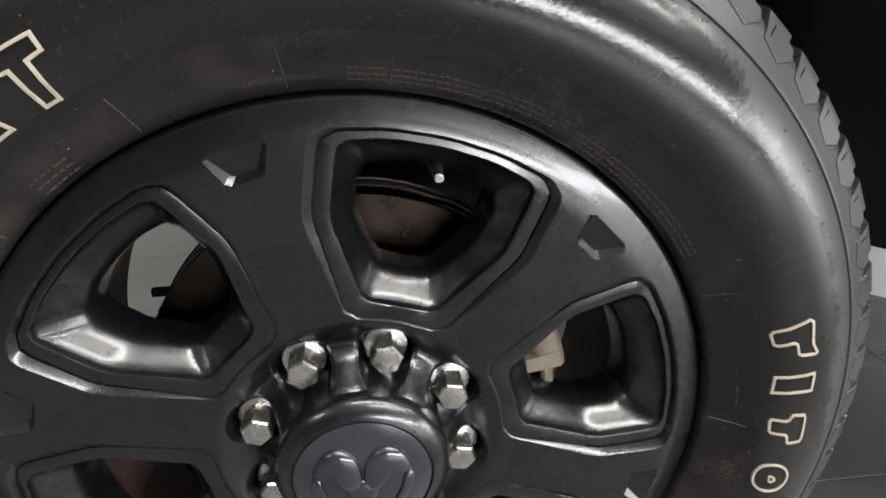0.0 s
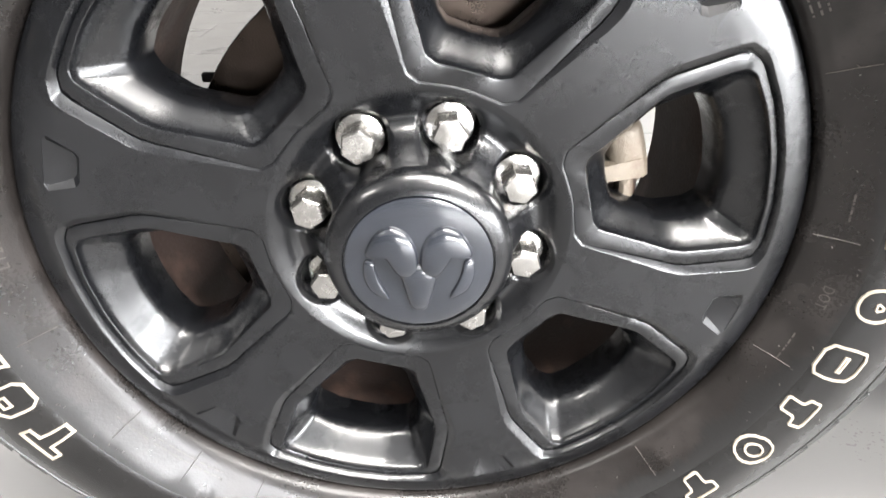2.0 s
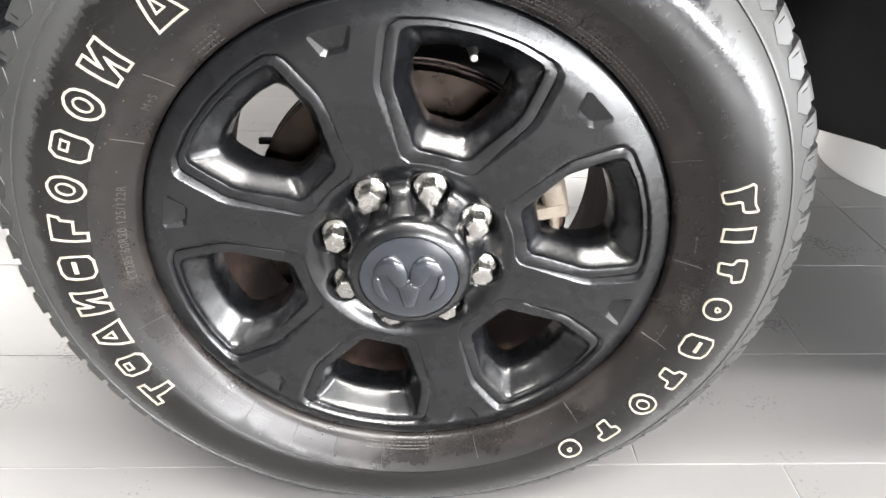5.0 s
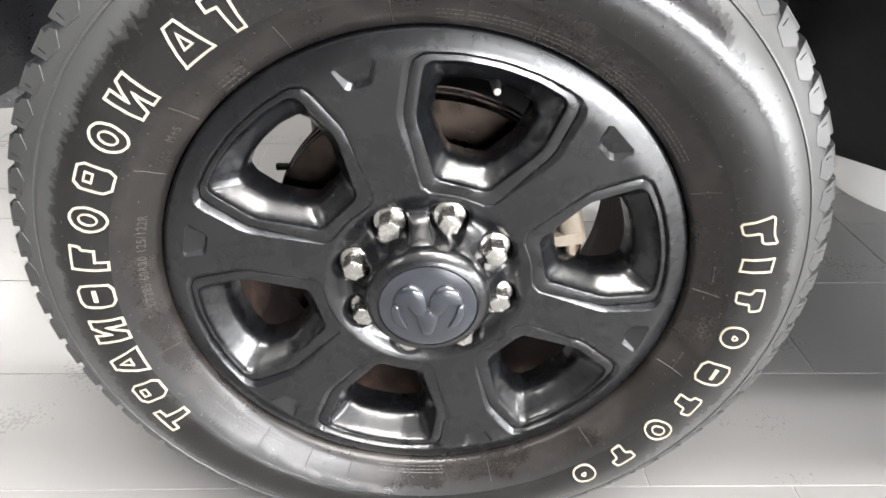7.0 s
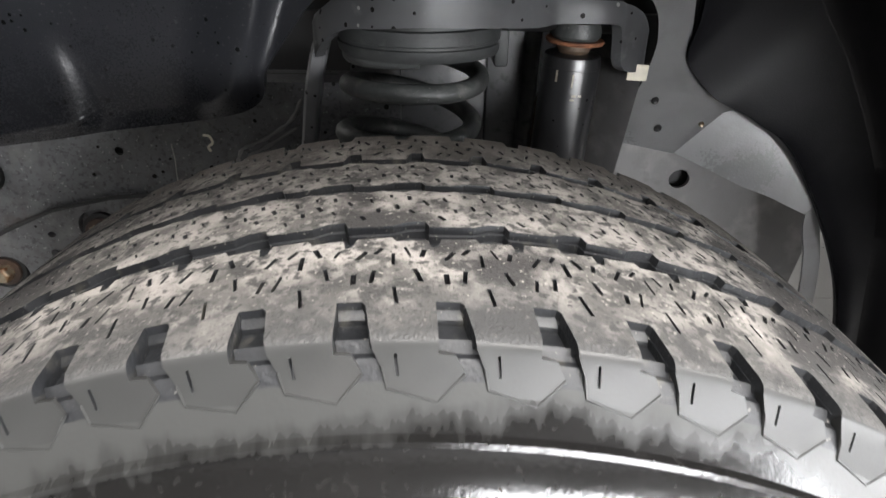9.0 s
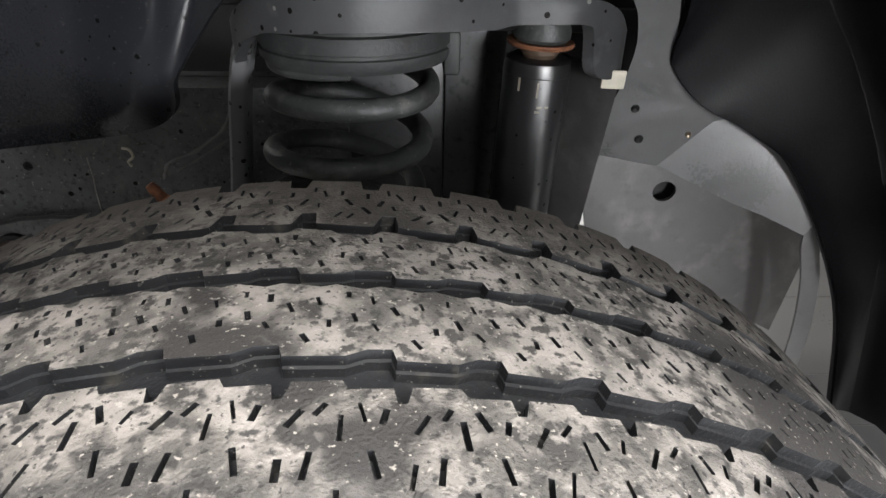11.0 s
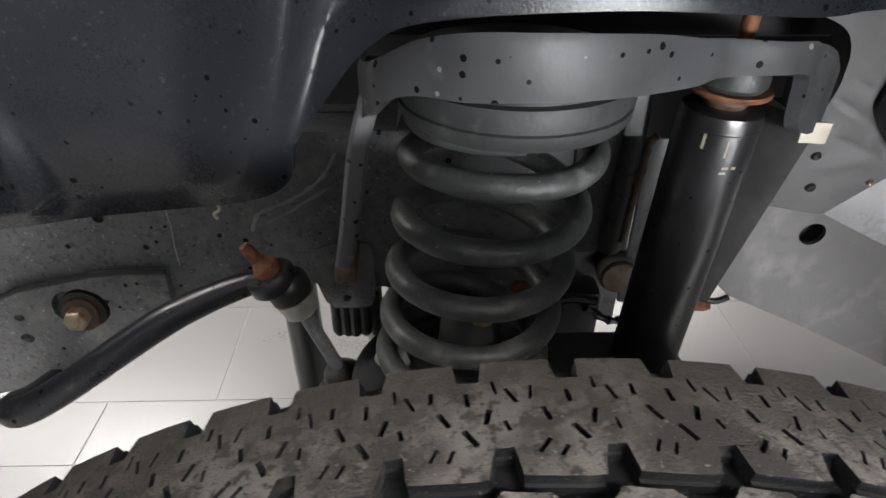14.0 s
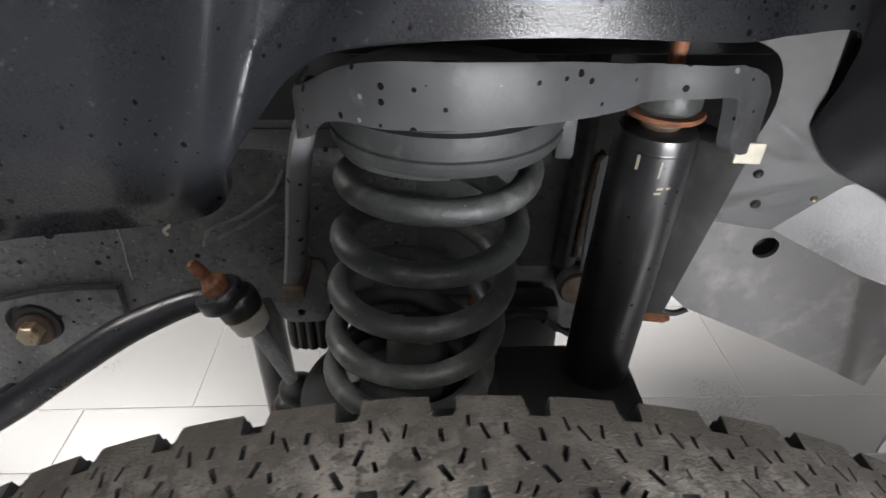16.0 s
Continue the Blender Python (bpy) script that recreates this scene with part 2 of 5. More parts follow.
def dark_edge(mt, y0, y1, colour):
    """Darker rubber towards an edge of the tread, with an uneven border; the near edge is scrubbed clean of pale dust.
    """
    nt = mt.node_tree
    bsdf = nt.nodes["Principled BSDF"]
    old = bsdf.inputs["Base Color"].links[0].from_socket
    place = nt.nodes.new("ShaderNodeNewGeometry").outputs["Position"]
    sep = nt.nodes.new("ShaderNodeSeparateXYZ")
    nt.links.new(place, sep.inputs[0])
    total = sep.outputs["Y"]
    for sc, amount in ((16.0, 0.050), (90.0, 0.030), (420.0, 0.018)):
        n = nt.nodes.new("ShaderNodeTexNoise")
        n.inputs["Scale"].default_value, n.inputs["Detail"].default_value = sc, 3.0
        nt.links.new(place, n.inputs["Vector"])
        m = nt.nodes.new("ShaderNodeMath")
        m.operation = "MULTIPLY_ADD"
        m.inputs[1].default_value = amount
        nt.links.new(n.outputs[0], m.inputs[0])
        nt.links.new(total, m.inputs[2])
        total = m.outputs[0]
    fac = nt.nodes.new("ShaderNodeMapRange")
    for k, v in enumerate((y0 + 0.049, y1 + 0.049, 0.85, 0.0)):
        fac.inputs[k + 1].default_value = v
    nt.links.new(total, fac.inputs[0])
    x = nt.nodes.new("ShaderNodeMix")
    x.data_type = "RGBA"
    nt.links.new(fac.outputs[0], x.inputs["Factor"])
    socks = [k for k in x.inputs if k.type == "RGBA"]
    nt.links.new(old, socks[0])
    socks[1].default_value = (*colour, 1)
    nt.links.new([k for k in x.outputs if k.type == "RGBA"][0], bsdf.inputs["Base Color"])


def emitter(name, colour, power):
    mt = bpy.data.materials.new(name)
    mt.use_nodes = True
    b = mt.node_tree.nodes["Principled BSDF"]
    b.inputs["Emission Color"].default_value, b.inputs["Emission Strength"].default_value = (*colour, 1), power
    b.inputs["Base Color"].default_value = (0.8, 0.8, 0.8, 1)
    return mt


RUBBER = material("sidewall_rubber", (0.0100, 0.0097, 0.0095), 0.165, 0, [((0.014, 0.0136, 0.0132), 14, 0.5, 0.75), ((0.017, 0.0165, 0.016), 240, 0.60, 0.74)], 0.04, 9, 0.05, 420, spec=0.38)
dry_band(RUBBER, 0.362, 0.005, (0.037, 0.0375, 0.0365), 0.36)
RUBBER_DULL = material("shoulder_rubber", (0.037, 0.0375, 0.0367), 0.36, 0, [((0.045, 0.0445, 0.0435), 20, 0.52, 0.75), ((0.032, 0.032, 0.032), 40, 0.52, 0.70)], 0.05, 12, 0.03, 700, spec=0.3)
add_specks(RUBBER_DULL, (0.17, 0.165, 0.155), 70, 0.0007, 0.3)
TREAD = material("tread_rubber", (0.115, 0.109, 0.101), 0.88, 0, [((0.265, 0.246, 0.228), 34, 0.44, 0.60), ((0.046, 0.044, 0.042), 52, 0.53, 0.63), ((0.212, 0.198, 0.184), 120, 0.53, 0.62), ((0.050, 0.048, 0.046), 170, 0.54, 0.63), ((0.036, 0.034, 0.033), 11, 0.56, 0.62), ((0.32, 0.30, 0.27), 420, 0.63, 0.71), ((0.035, 0.034, 0.033), 380, 0.60, 0.68)], 0.06, 33, 0.60, 700, spec=0.3)
dark_edge(TREAD, -0.016, 0.030, (0.052, 0.052, 0.052))
dark_edge(TREAD, 0.205, 0.130, (0.056, 0.050, 0.044))
GROOVE = material("groove_rubber", (0.014, 0.015, 0.017), 0.45, 0, [((0.06, 0.056, 0.048), 70, 0.6, 0.75), ((0.17, 0.16, 0.145), 520, 0.66, 0.72)], 0.1, 30, 0.2, 500)
LETTER = material("raised_letter_rubber", (0.36, 0.315, 0.25), 0.55, 0, [((0.42, 0.36, 0.28), 90, 0.58, 0.72)], 0.1, 60, 0.05, 700)
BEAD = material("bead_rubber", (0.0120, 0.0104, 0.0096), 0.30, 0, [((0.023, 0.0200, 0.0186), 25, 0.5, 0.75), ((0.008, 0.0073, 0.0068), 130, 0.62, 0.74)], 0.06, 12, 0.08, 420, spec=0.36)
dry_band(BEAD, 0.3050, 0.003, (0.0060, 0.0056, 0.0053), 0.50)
# lighter than the tyre: the relief's glints are put into the colour
SCRIBE = material("glinting_mould_mark_rubber", (0.055, 0.048, 0.043), 0.4, 0, None, 0.1, 60, 0.0, 500)
SATIN = material("satin_black_paint", (0.0042, 0.0045, 0.0053), 0.275, 0, None, 0.035, 25, 0.0, 1500, coat=0.25, spec=0.52)
add_specks(SATIN, (0.16, 0.16, 0.16), 45, 0.0007, 0.25)
GLOSSY = material("gloss_black_paint", (0.009, 0.009, 0.010), 0.14, 0, None, 0.03, 30, 0.0, 900)
CAPGLASS = material("cap_enamel", (0.018, 0.0205, 0.026), 0.22, 0, None, 0.04, 30, 0.0, 900, coat=0.6)
CHROME = material("chrome", (0.56, 0.545, 0.52), 0.24, 0.95, [((0.50, 0.45, 0.39), 60, 0.60, 0.80)], 0.06, 120, 0.03, 900)
BARREL = material("dirty_barrel", (0.050, 0.030, 0.023), 0.7, 0, [((0.10, 0.060, 0.045), 25, 0.55, 0.75)], 0.12, 15, 0.2, 300)
ROTOR = material("brake_disc_steel", (0.045, 0.035, 0.029), 0.34, 1.0, None, 0.1, 40, 0.1, 700)
ROTOR_EDGE = material("brake_disc_edge", (0.05, 0.032, 0.024), 0.55, 0, [((0.09, 0.05, 0.03), 60, 0.5, 0.7)], 0.1, 40, 0.2, 400)
CALIPER = material("cast_caliper", (0.20, 0.168, 0.13), 0.5, 0.2, [((0.15, 0.118, 0.09), 50, 0.52, 0.7)], 0.1, 50, 0.3, 400)
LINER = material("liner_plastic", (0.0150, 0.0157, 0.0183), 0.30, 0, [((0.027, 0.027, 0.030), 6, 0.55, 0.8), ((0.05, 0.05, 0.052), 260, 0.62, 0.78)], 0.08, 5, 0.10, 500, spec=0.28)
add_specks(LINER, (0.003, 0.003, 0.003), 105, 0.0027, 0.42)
# darker tone for the rear part of the liner
LINER_DARK = material("dark_liner_plastic", (0.010, 0.010, 0.012), 0.42, 0, [((0.016, 0.016, 0.018), 14, 0.5, 0.75)], 0.1, 7, 0.10, 500, spec=0.25)
FRAME = material("frame_paint", (0.108, 0.110, 0.115), 0.42, 0, [((0.068, 0.067, 0.067), 55, 0.50, 0.72), ((0.048, 0.047, 0.047), 190, 0.54, 0.66), ((0.150, 0.149, 0.146), 30, 0.54, 0.78), ((0.27, 0.27, 0.26), 260, 0.65, 0.72), ((0.11, 0.060, 0.038), 9, 0.66, 0.8)], 0.1, 8, 0.2, 260)
add_specks(FRAME, (0.010, 0.009, 0.008), 80, 0.0032, 0.25)
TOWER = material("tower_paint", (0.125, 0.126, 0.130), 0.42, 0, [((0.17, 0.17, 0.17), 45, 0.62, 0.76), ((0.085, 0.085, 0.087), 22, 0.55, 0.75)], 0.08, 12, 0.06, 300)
add_specks(TOWER, (0.010, 0.009, 0.008), 110, 0.0030, 0.30)
# pale specks painted for small glints on the tower's face
add_specks(TOWER, (0.42, 0.41, 0.39), 60, 0.0028, 0.16)
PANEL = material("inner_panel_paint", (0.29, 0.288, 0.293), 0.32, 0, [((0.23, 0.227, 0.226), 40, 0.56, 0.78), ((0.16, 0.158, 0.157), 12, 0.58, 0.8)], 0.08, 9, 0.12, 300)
# panel paint with dust, darkened in colour for the shade below the facet
DUSTY_SHADED = material("dusty_shaded_panel_paint", (0.175, 0.170, 0.168), 0.5, 0, [((0.235, 0.227, 0.220), 24, 0.52, 0.75), ((0.13, 0.125, 0.121), 60, 0.56, 0.72)], 0.08, 9, 0.12, 300)
GRIME = material("grimy_steel", (0.105, 0.072, 0.048), 0.6, 0.1, [((0.05, 0.032, 0.022), 90, 0.45, 0.65)], 0.1, 60, 0.3, 400)
SPRING = material("spring_paint", (0.044, 0.047, 0.046), 0.5, 0, [((0.105, 0.105, 0.098), 55, 0.54, 0.72), ((0.020, 0.020, 0.020), 18, 0.56, 0.72), ((0.17, 0.165, 0.15), 300, 0.66, 0.74)], 0.1, 25, 0.25, 300)
ISOLATOR = material("isolator_rubber", (0.030, 0.032, 0.032), 0.55, 0, [((0.070, 0.070, 0.066), 40, 0.58, 0.74), ((0.018, 0.018, 0.018), 25, 0.56, 0.72)], 0.08, 25, 0.2, 300, spec=0.4)
SHOCK = material("shock_paint", (0.016, 0.016, 0.017), 0.30, 0, None, 0.02, 18, 0.0, 500, spec=0.8)
add_specks(SHOCK, (0.004, 0.004, 0.004), 120, 0.0020, 0.35)
RUST = material("rusty_steel", (0.26, 0.105, 0.05), 0.75, 0.1, [((0.11, 0.04, 0.02), 120, 0.45, 0.65)], 0.1, 80, 0.4, 400)
ZINC = material("zinc_bolt", (0.38, 0.32, 0.235), 0.42, 0.7, [((0.24, 0.12, 0.05), 110, 0.52, 0.66)], 0.1, 90, 0.2, 500)
CREAM = material("cream_plastic", (0.62, 0.58, 0.47), 0.5, 0, None, 0.1, 60, 0.05, 500)
BAR = material("scuffed_black_paint", (0.010, 0.011, 0.014), 0.36, 0, [((0.05, 0.05, 0.052), 60, 0.60, 0.78), ((0.16, 0.15, 0.14), 300, 0.66, 0.76)], 0.1, 20, 0.12, 400)
add_specks(BAR, (0.005, 0.005, 0.005), 110, 0.0028, 0.35)
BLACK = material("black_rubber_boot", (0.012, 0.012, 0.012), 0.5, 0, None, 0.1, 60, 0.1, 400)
ALLOY = material("cast_aluminium", (0.42, 0.41, 0.38), 0.5, 0.5, None, 0.1, 60, 0.2, 400)
TILE = material("floor_tile", (0.140, 0.138, 0.136), 0.32, 0, [((0.135, 0.133, 0.131), 3, 0.5, 0.7), ((0.136, 0.134, 0.132), 45, 0.55, 0.75)], 0.06, 4, 0.03, 160, spec=0.45, dark=0.96, rand=0.02)
GROUT = material("grout", (0.27, 0.265, 0.258), 0.85, 0, None, 0.05, 40, 0.1, 300)
WALL = material("wall_paint", (0.16, 0.156, 0.152), 0.7, 0, None, 0.05, 3, 0.05, 200, dark=0.95)
CEILING = material("ceiling_paint", (0.72, 0.72, 0.72), 0.8, 0, None, 0.05, 3, 0.05, 200, dark=0.95)
WHITE = material("white_gloss", (0.82, 0.82, 0.81), 0.35, 0, None, 0.05, 5, 0.0, 200, dark=0.97)
# darker than TOWER, for the plates behind spring and damper
INNER = material("dark_tower_paint", (0.082, 0.083, 0.085), 0.45, 0, [((0.075, 0.074, 0.071), 30, 0.58, 0.78), ((0.022, 0.022, 0.022), 80, 0.55, 0.7)], 0.08, 12, 0.12, 300)
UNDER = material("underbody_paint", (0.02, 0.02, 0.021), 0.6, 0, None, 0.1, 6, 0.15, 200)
DAY = emitter("daylight_glow", (0.92, 0.97, 1.0), 4.0)
LAMP = emitter("light_panel", (1.0, 0.98, 0.95), 3.0)

# ---- the room ----
# rows of tiles (lower edge, upper edge, one joint along x); a tile is about 0.605 m long
TILE_X = 0.605
ROW_EDGES = [-5.912 + 0.2828 * k for k in range(22)] + [0.265, 0.548, 0.812, 0.972] + [0.972 + 0.318 * k for k in range(1, 22)]
ROW_JOINTS = {0.265: 0.722, 0.548: 1.080, 0.812: 1.080, 0.972: 0.702}
bm = bmesh.new()
rect_box(bm, -7, 7, -6, 8, -0.2, -0.0012)
floor = solo("floor", bm, GROUT, "light grey rectangular floor tiles with thin pale joints", "floor", kind="structure")
far = bmesh.new()
tile_meshes = {}
for j, (y, y2) in enumerate(zip(ROW_EDGES, ROW_EDGES[1:])):
    joint = ROW_JOINTS.get(round(y, 3), 0.337 + 0.385 * (j - 21))
    first = joint - TILE_X * math.floor((joint + 6.8) / TILE_X)
    for i in range(22):
        x = first + i * TILE_X
        if x + TILE_X > 6.9:
            break
        if -1.9 <= x <= 1.9 and -1.2 <= y <= 2.0:
            size = round(y2 - y, 3)
            if size not in tile_meshes:
                b = bmesh.new()
                rect_box(b, 0.0011, TILE_X - 0.0011, 0.0011, size - 0.0011, -0.01, 0.0, 0.0008)
                tile_meshes[size] = finish(b, 0)
            part("tile", tile_meshes[size], TILE, floor, m=Matrix.Translation((x, y, 0)))
        else:
            rect_box(far, x + 0.0011, x + TILE_X - 0.0011, y + 0.0011, y2 - 0.0011, -0.01, 0.0)
tagged(part("tile_field", far, TILE, floor, smooth=0), kind="stuff")
for name, box in (("wall_north", (-7, 7, 8, 8.2, 0, CEILING_Z)), ("wall_west", (-7.2, -7, -6.2, 8.2, 0, CEILING_Z))):
    b = bmesh.new()
    rect_box(b, *box)
    solo(name, b, WALL, "plain grey painted wall of the showroom", "wall", kind="structure")


def window_wall(name, m, length, x0, x1, sill, head, bays, power):
    """A wall along x, moved by m, with one band of shop windows and daylight in them."""
    b = bmesh.new()
    for loop in fill_with_holes(b, [(0, 0), (length, 0), (length, CEILING_Z), (0, CEILING_Z)], [[(x0, sill), (x1, sill), (x1, head), (x0, head)]], lambda u, v: Vector((u, 0, v))):
        skirt(b, loop, lambda co: co + Vector((0, -0.2, 0)))
    solo(name, b, WALL, "grey showroom wall with a band of shop windows", "wall", kind="structure", m=m)
    w = thing(f"window_{name[5:]}", "band of bright shop windows with slim grey frames", "window", m @ Vector(((x0 + x1) / 2, -0.1, sill)), kind="structure")
    for k in range(bays + 1):
        b = bmesh.new()
        x = x0 + (x1 - x0) * k / bays
        rect_box(b, x - 0.025, x + 0.025, -0.07, -0.02, sill, head)
        part("window_frame", b, PANEL, w, m=m)
    lamp = bpy.data.lights.new("daylight", "AREA")
    lamp.shape, lamp.size, lamp.size_y = "RECTANGLE", x1 - x0, head - sill
    lamp.energy, lamp.color = power * math.pi * lamp.size * lamp.size_y, (0.97, 0.975, 1.0)
    ob = new("daylight", lamp)
    ob.matrix_world = m @ Matrix.Translation(((x0 + x1) / 2, -0.12, (sill + head) / 2)) @ Matrix.Rotation(radians(90), 4, "X")
    b = bmesh.new()
    b.faces.new([b.verts.new(p) for p in ((x0 - 1, -1.2, -0.5), (x1 + 1, -1.2, -0.5), (x1 + 1, -1.2, 3), (x0 - 1, -1.2, 3))])
    solo(f"backdrop_{name[5:]}", b, DAY, "bright overcast daylight outside the windows", "backdrop", kind="structure", m=m)


window_wall("wall_south", Matrix.Translation((-7, -6, 0)), 14.0, 7.8, 13.8, 0.70, 1.40, 4, 3.0 * DAY_POWER)
window_wall("wall_east", Matrix.Translation((7, -6, 0)) @ Matrix.Rotation(radians(90), 4, "Z"), 14.0, 0.3, 4.2, 0.12, 1.75, 3, DAY_POWER)
b = bmesh.new()
rect_box(b, -7.2, 7.2, -6.2, 8.2, CEILING_Z, CEILING_Z + 0.2)
solo("ceiling", b, CEILING, "plain white showroom ceiling", "ceiling", kind="structure")


def ceiling_light(x, y, lx, ly):
    t = thing("ceiling_light", "unseen flat white glowing panel light under the ceiling", "light", (x, y, CEILING_Z), "ceiling lights")
    b = bmesh.new()
    rect_box(b, x - lx / 2 - 0.03, x + lx / 2 + 0.03, y - ly / 2 - 0.03, y + ly / 2 + 0.03, CEILING_Z - 0.03, CEILING_Z - 0.002, 0.004)
    part("frame", b, WHITE, t)
    b = bmesh.new()
    rect_box(b, x - lx / 2, x + lx / 2, y - ly / 2, y + ly / 2, CEILING_Z - 0.036, CEILING_Z - 0.028)
    part("diffuser", b, LAMP, t)
    lamp = bpy.data.lights.new("panel_lamp", "AREA")
    lamp.shape, lamp.size, lamp.size_y = "RECTANGLE", lx, ly
    lamp.energy, lamp.color = LIGHT_POWER * math.pi * lx * ly, (1.0, 0.965, 0.93)
    new("panel_lamp", lamp).location = (x, y, CEILING_Z - 0.045)


# unseen panels; the second row is added to brighten the floor behind and beneath
for x, y, lx, ly in ((2.5, -2.2, 3.8, 0.40), (1.0, -1.0, 3.2, 0.34), (4.6, -1.0, 1.5, 0.34), (-3.6, -2.2, 1.4, 0.34),
                     (-2.6, 0.9, 0.8, 0.40), (-4.4, 2.2, 1.2, 0.5), (-2.2, 3.2, 1.3, 0.5), (2.0, 6.6, 3.4, 0.6), (-4.8, 4.6, 1.2, 0.5)):
    ceiling_light(x, y, lx, ly)

b = bmesh.new()
lathe(b, [(0.0, 1.2), (0.29, 1.2), (0.30, 1.18), (0.30, 0.02), (0.29, 0.0), (0.0, 0.0)], 48, "z", (1.475, 1.04, 0))
bmesh.ops.remove_doubles(b, verts=b.verts, dist=1e-5)
solo("round_pedestal", b, WHITE, "white metal drum standing on the tiled floor", "drum")

# ---- the wheel ----
C = Matrix.Translation((0, 0, WHEEL_Z))
wheel = thing("wheel", "black alloy truck wheel with dusty all-terrain tyre on floor tiles", "wheel", (0, 0.098, 0))
YC, HALF, PITCHES = 0.098, 0.116, 70
PITCH = TAU / PITCHES * 0.4245
PHASE = radians(88.35)      # angle of one shoulder notch


def crown(y):
    return 0.4245 - 0.004 * ((y - YC) / HALF) ** 2


SIDE = [(0.2795, -0.008), (0.2798, -0.0165), (0.283, -0.0222), (0.290, -0.0272), (0.298, -0.0325), (0.306, -0.0392), (0.316, -0.0470), (0.328, -0.0515),
        (0.340, -0.0530), (0.352, -0.0525), (0.364, -0.0498), (0.374, -0.0455), (0.382, -0.0405), (0.3862, -0.0372), (0.3872, -0.0382), (0.3892, -0.0372),
        (0.3902, -0.0340), (0.398, -0.0288), (0.406, -0.0244), (0.412, -0.0190), (0.4135, -0.0060)]
BASE = [(0.4150, 0.03), (0.4158, 0.06), (0.4165, YC)]


def side_y(r):
    return float(np.interp(r, [a for a, _ in SIDE], [b for _, b in SIDE]))


def on_side(r, ang, lift=0.0):
    """A point of the outer sidewall in the wheel's own frame."""
    return Vector((r * math.cos(ang), side_y(r) - lift, r * math.sin(ang)))


half = SIDE + BASE
profile = half + [(r, 2 * YC - y) for r, y in reversed(half[:-1])]
bm = bmesh.new()
lathe(bm, profile, 200)
tyre = part("tyre", bm, RUBBER, wheel, "black tyre with glossy dressed sidewall and worn dusty tread", C, 30)
tyre.data.materials.append(GROOVE)
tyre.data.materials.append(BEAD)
for p in tyre.data.polygons:
    if math.hypot(p.center.x, p.center.z) > 0.4085:
        p.material_index = 1
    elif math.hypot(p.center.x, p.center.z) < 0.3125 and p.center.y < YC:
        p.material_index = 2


def tread_point(s, q, drop=0.0):
    """A point of the tread: s along the rolling direction, q across; beyond the near edge q runs down the shoulder."""
    edge = YC - HALF
    if q >= edge:
        r, y = crown(q) - drop, q
    else:
        d = edge - q
        r, y = crown(edge) - 0.906 * d - 0.42 * drop, edge - 0.423 * d + 0.906 * drop
    a = PHASE - s / 0.4245
    return Vector((r * math.cos(a), y, r * math.sin(a)))


def slot(s, y, length, ang, width=0.0011):
    c, n = math.cos(ang), math.sin(ang)
    return [(s + a * c * length / 2 - b * n * width / 2, y + a * n * length / 2 + b * c * width / 2) for a, b in ((-1, -1), (1, -1), (1, 1), (-1, 1))]


def tread_piece(bm, outline, slots, depth, offset=0.0, open_ends=True):
    """A piece of tread with sipes cut into it and walls down to the groove's floor."""
    def put(u, v):
        return tread_point(u + offset, v)
    before = set(bm.faces)
    loops = fill_with_holes(bm, outline, slots, put)
    top = set(bm.faces) - before
    for k, loop in enumerate(loops):
        pts = ([outline] + slots)[k]
        deep = depth if k == 0 else 0.005
        mid = (min(v for _, v in pts) + max(v for _, v in pts)) / 2
        foot = [(u, v + (0.0013 if v > mid else -0.0013) * (k == 0)) for u, v in pts]
        levels = [(pts, 0.0042), (foot, 0.0046), (foot, deep)] if k == 0 else [(pts, deep)]
        walls = [loop] + [[bm.verts.new(tread_point(u + offset, v, d)) for u, v in ring] for ring, d in levels]
        low, n = walls[-1], len(loop)
        for i in range(n):
            j = (i + 1) % n
            if k == 0 and open_ends and abs(pts[i][0] - pts[j][0]) < 1e-6 and (abs(pts[i][0]) < 1e-6 or abs(pts[i][0] - PITCH) < 1e-6):
                continue
            for a, b in zip(walls, walls[1:]):
                bm.faces.new((a[i], a[j], b[j], b[i])).material_index = 1
        if k:
            bm.faces.new(low).material_index = 1
    return top


def clear_slots(rows, lo, hi, seed):
    """Sipes with a little unevenness, kept inside a piece."""
    rng = random.Random(seed)
    out = []
    for s, y, length, ang in rows:
        out.append(slot(s * PITCH + rng.uniform(-0.0006, 0.0006), y + rng.uniform(-0.0008, 0.0008), length * rng.uniform(0.85, 1.1), radians(ang + rng.uniform(-7, 7)), rng.uniform(0.0012, 0.0024)))
    return out


P = PITCH
NEAR_TOP = [(0, 0.003), (0, 0.0440), (0.05 * P, 0.0445), (0.09 * P, 0.0515), (0.50 * P, 0.0530), (0.56 * P, 0.0492), (0.93 * P, 0.0505), (0.97 * P, 0.0440), (P, 0.0440), (P, 0.0030), (P + 0.0006, YC - HALF + 0.004), (0.0136, YC - HALF + 0.004), (0.0112, 0.0010), (0.0096, 0.0030)]
NEAR_SIPES = [(0.16, 0.036, 0.009, 66), (0.32, 0.020, 0.010, 84), (0.36, 0.041, 0.006, 60), (0.52, 0.033, 0.010, 93), (0.60, 0.008, 0.012, 100), (0.68, 0.040, 0.008, 112), (0.82, 0.022, 0.010, 100), (0.88, 0.038, 0.006, 76), (0.12, 0.018, 0.008, 86)]
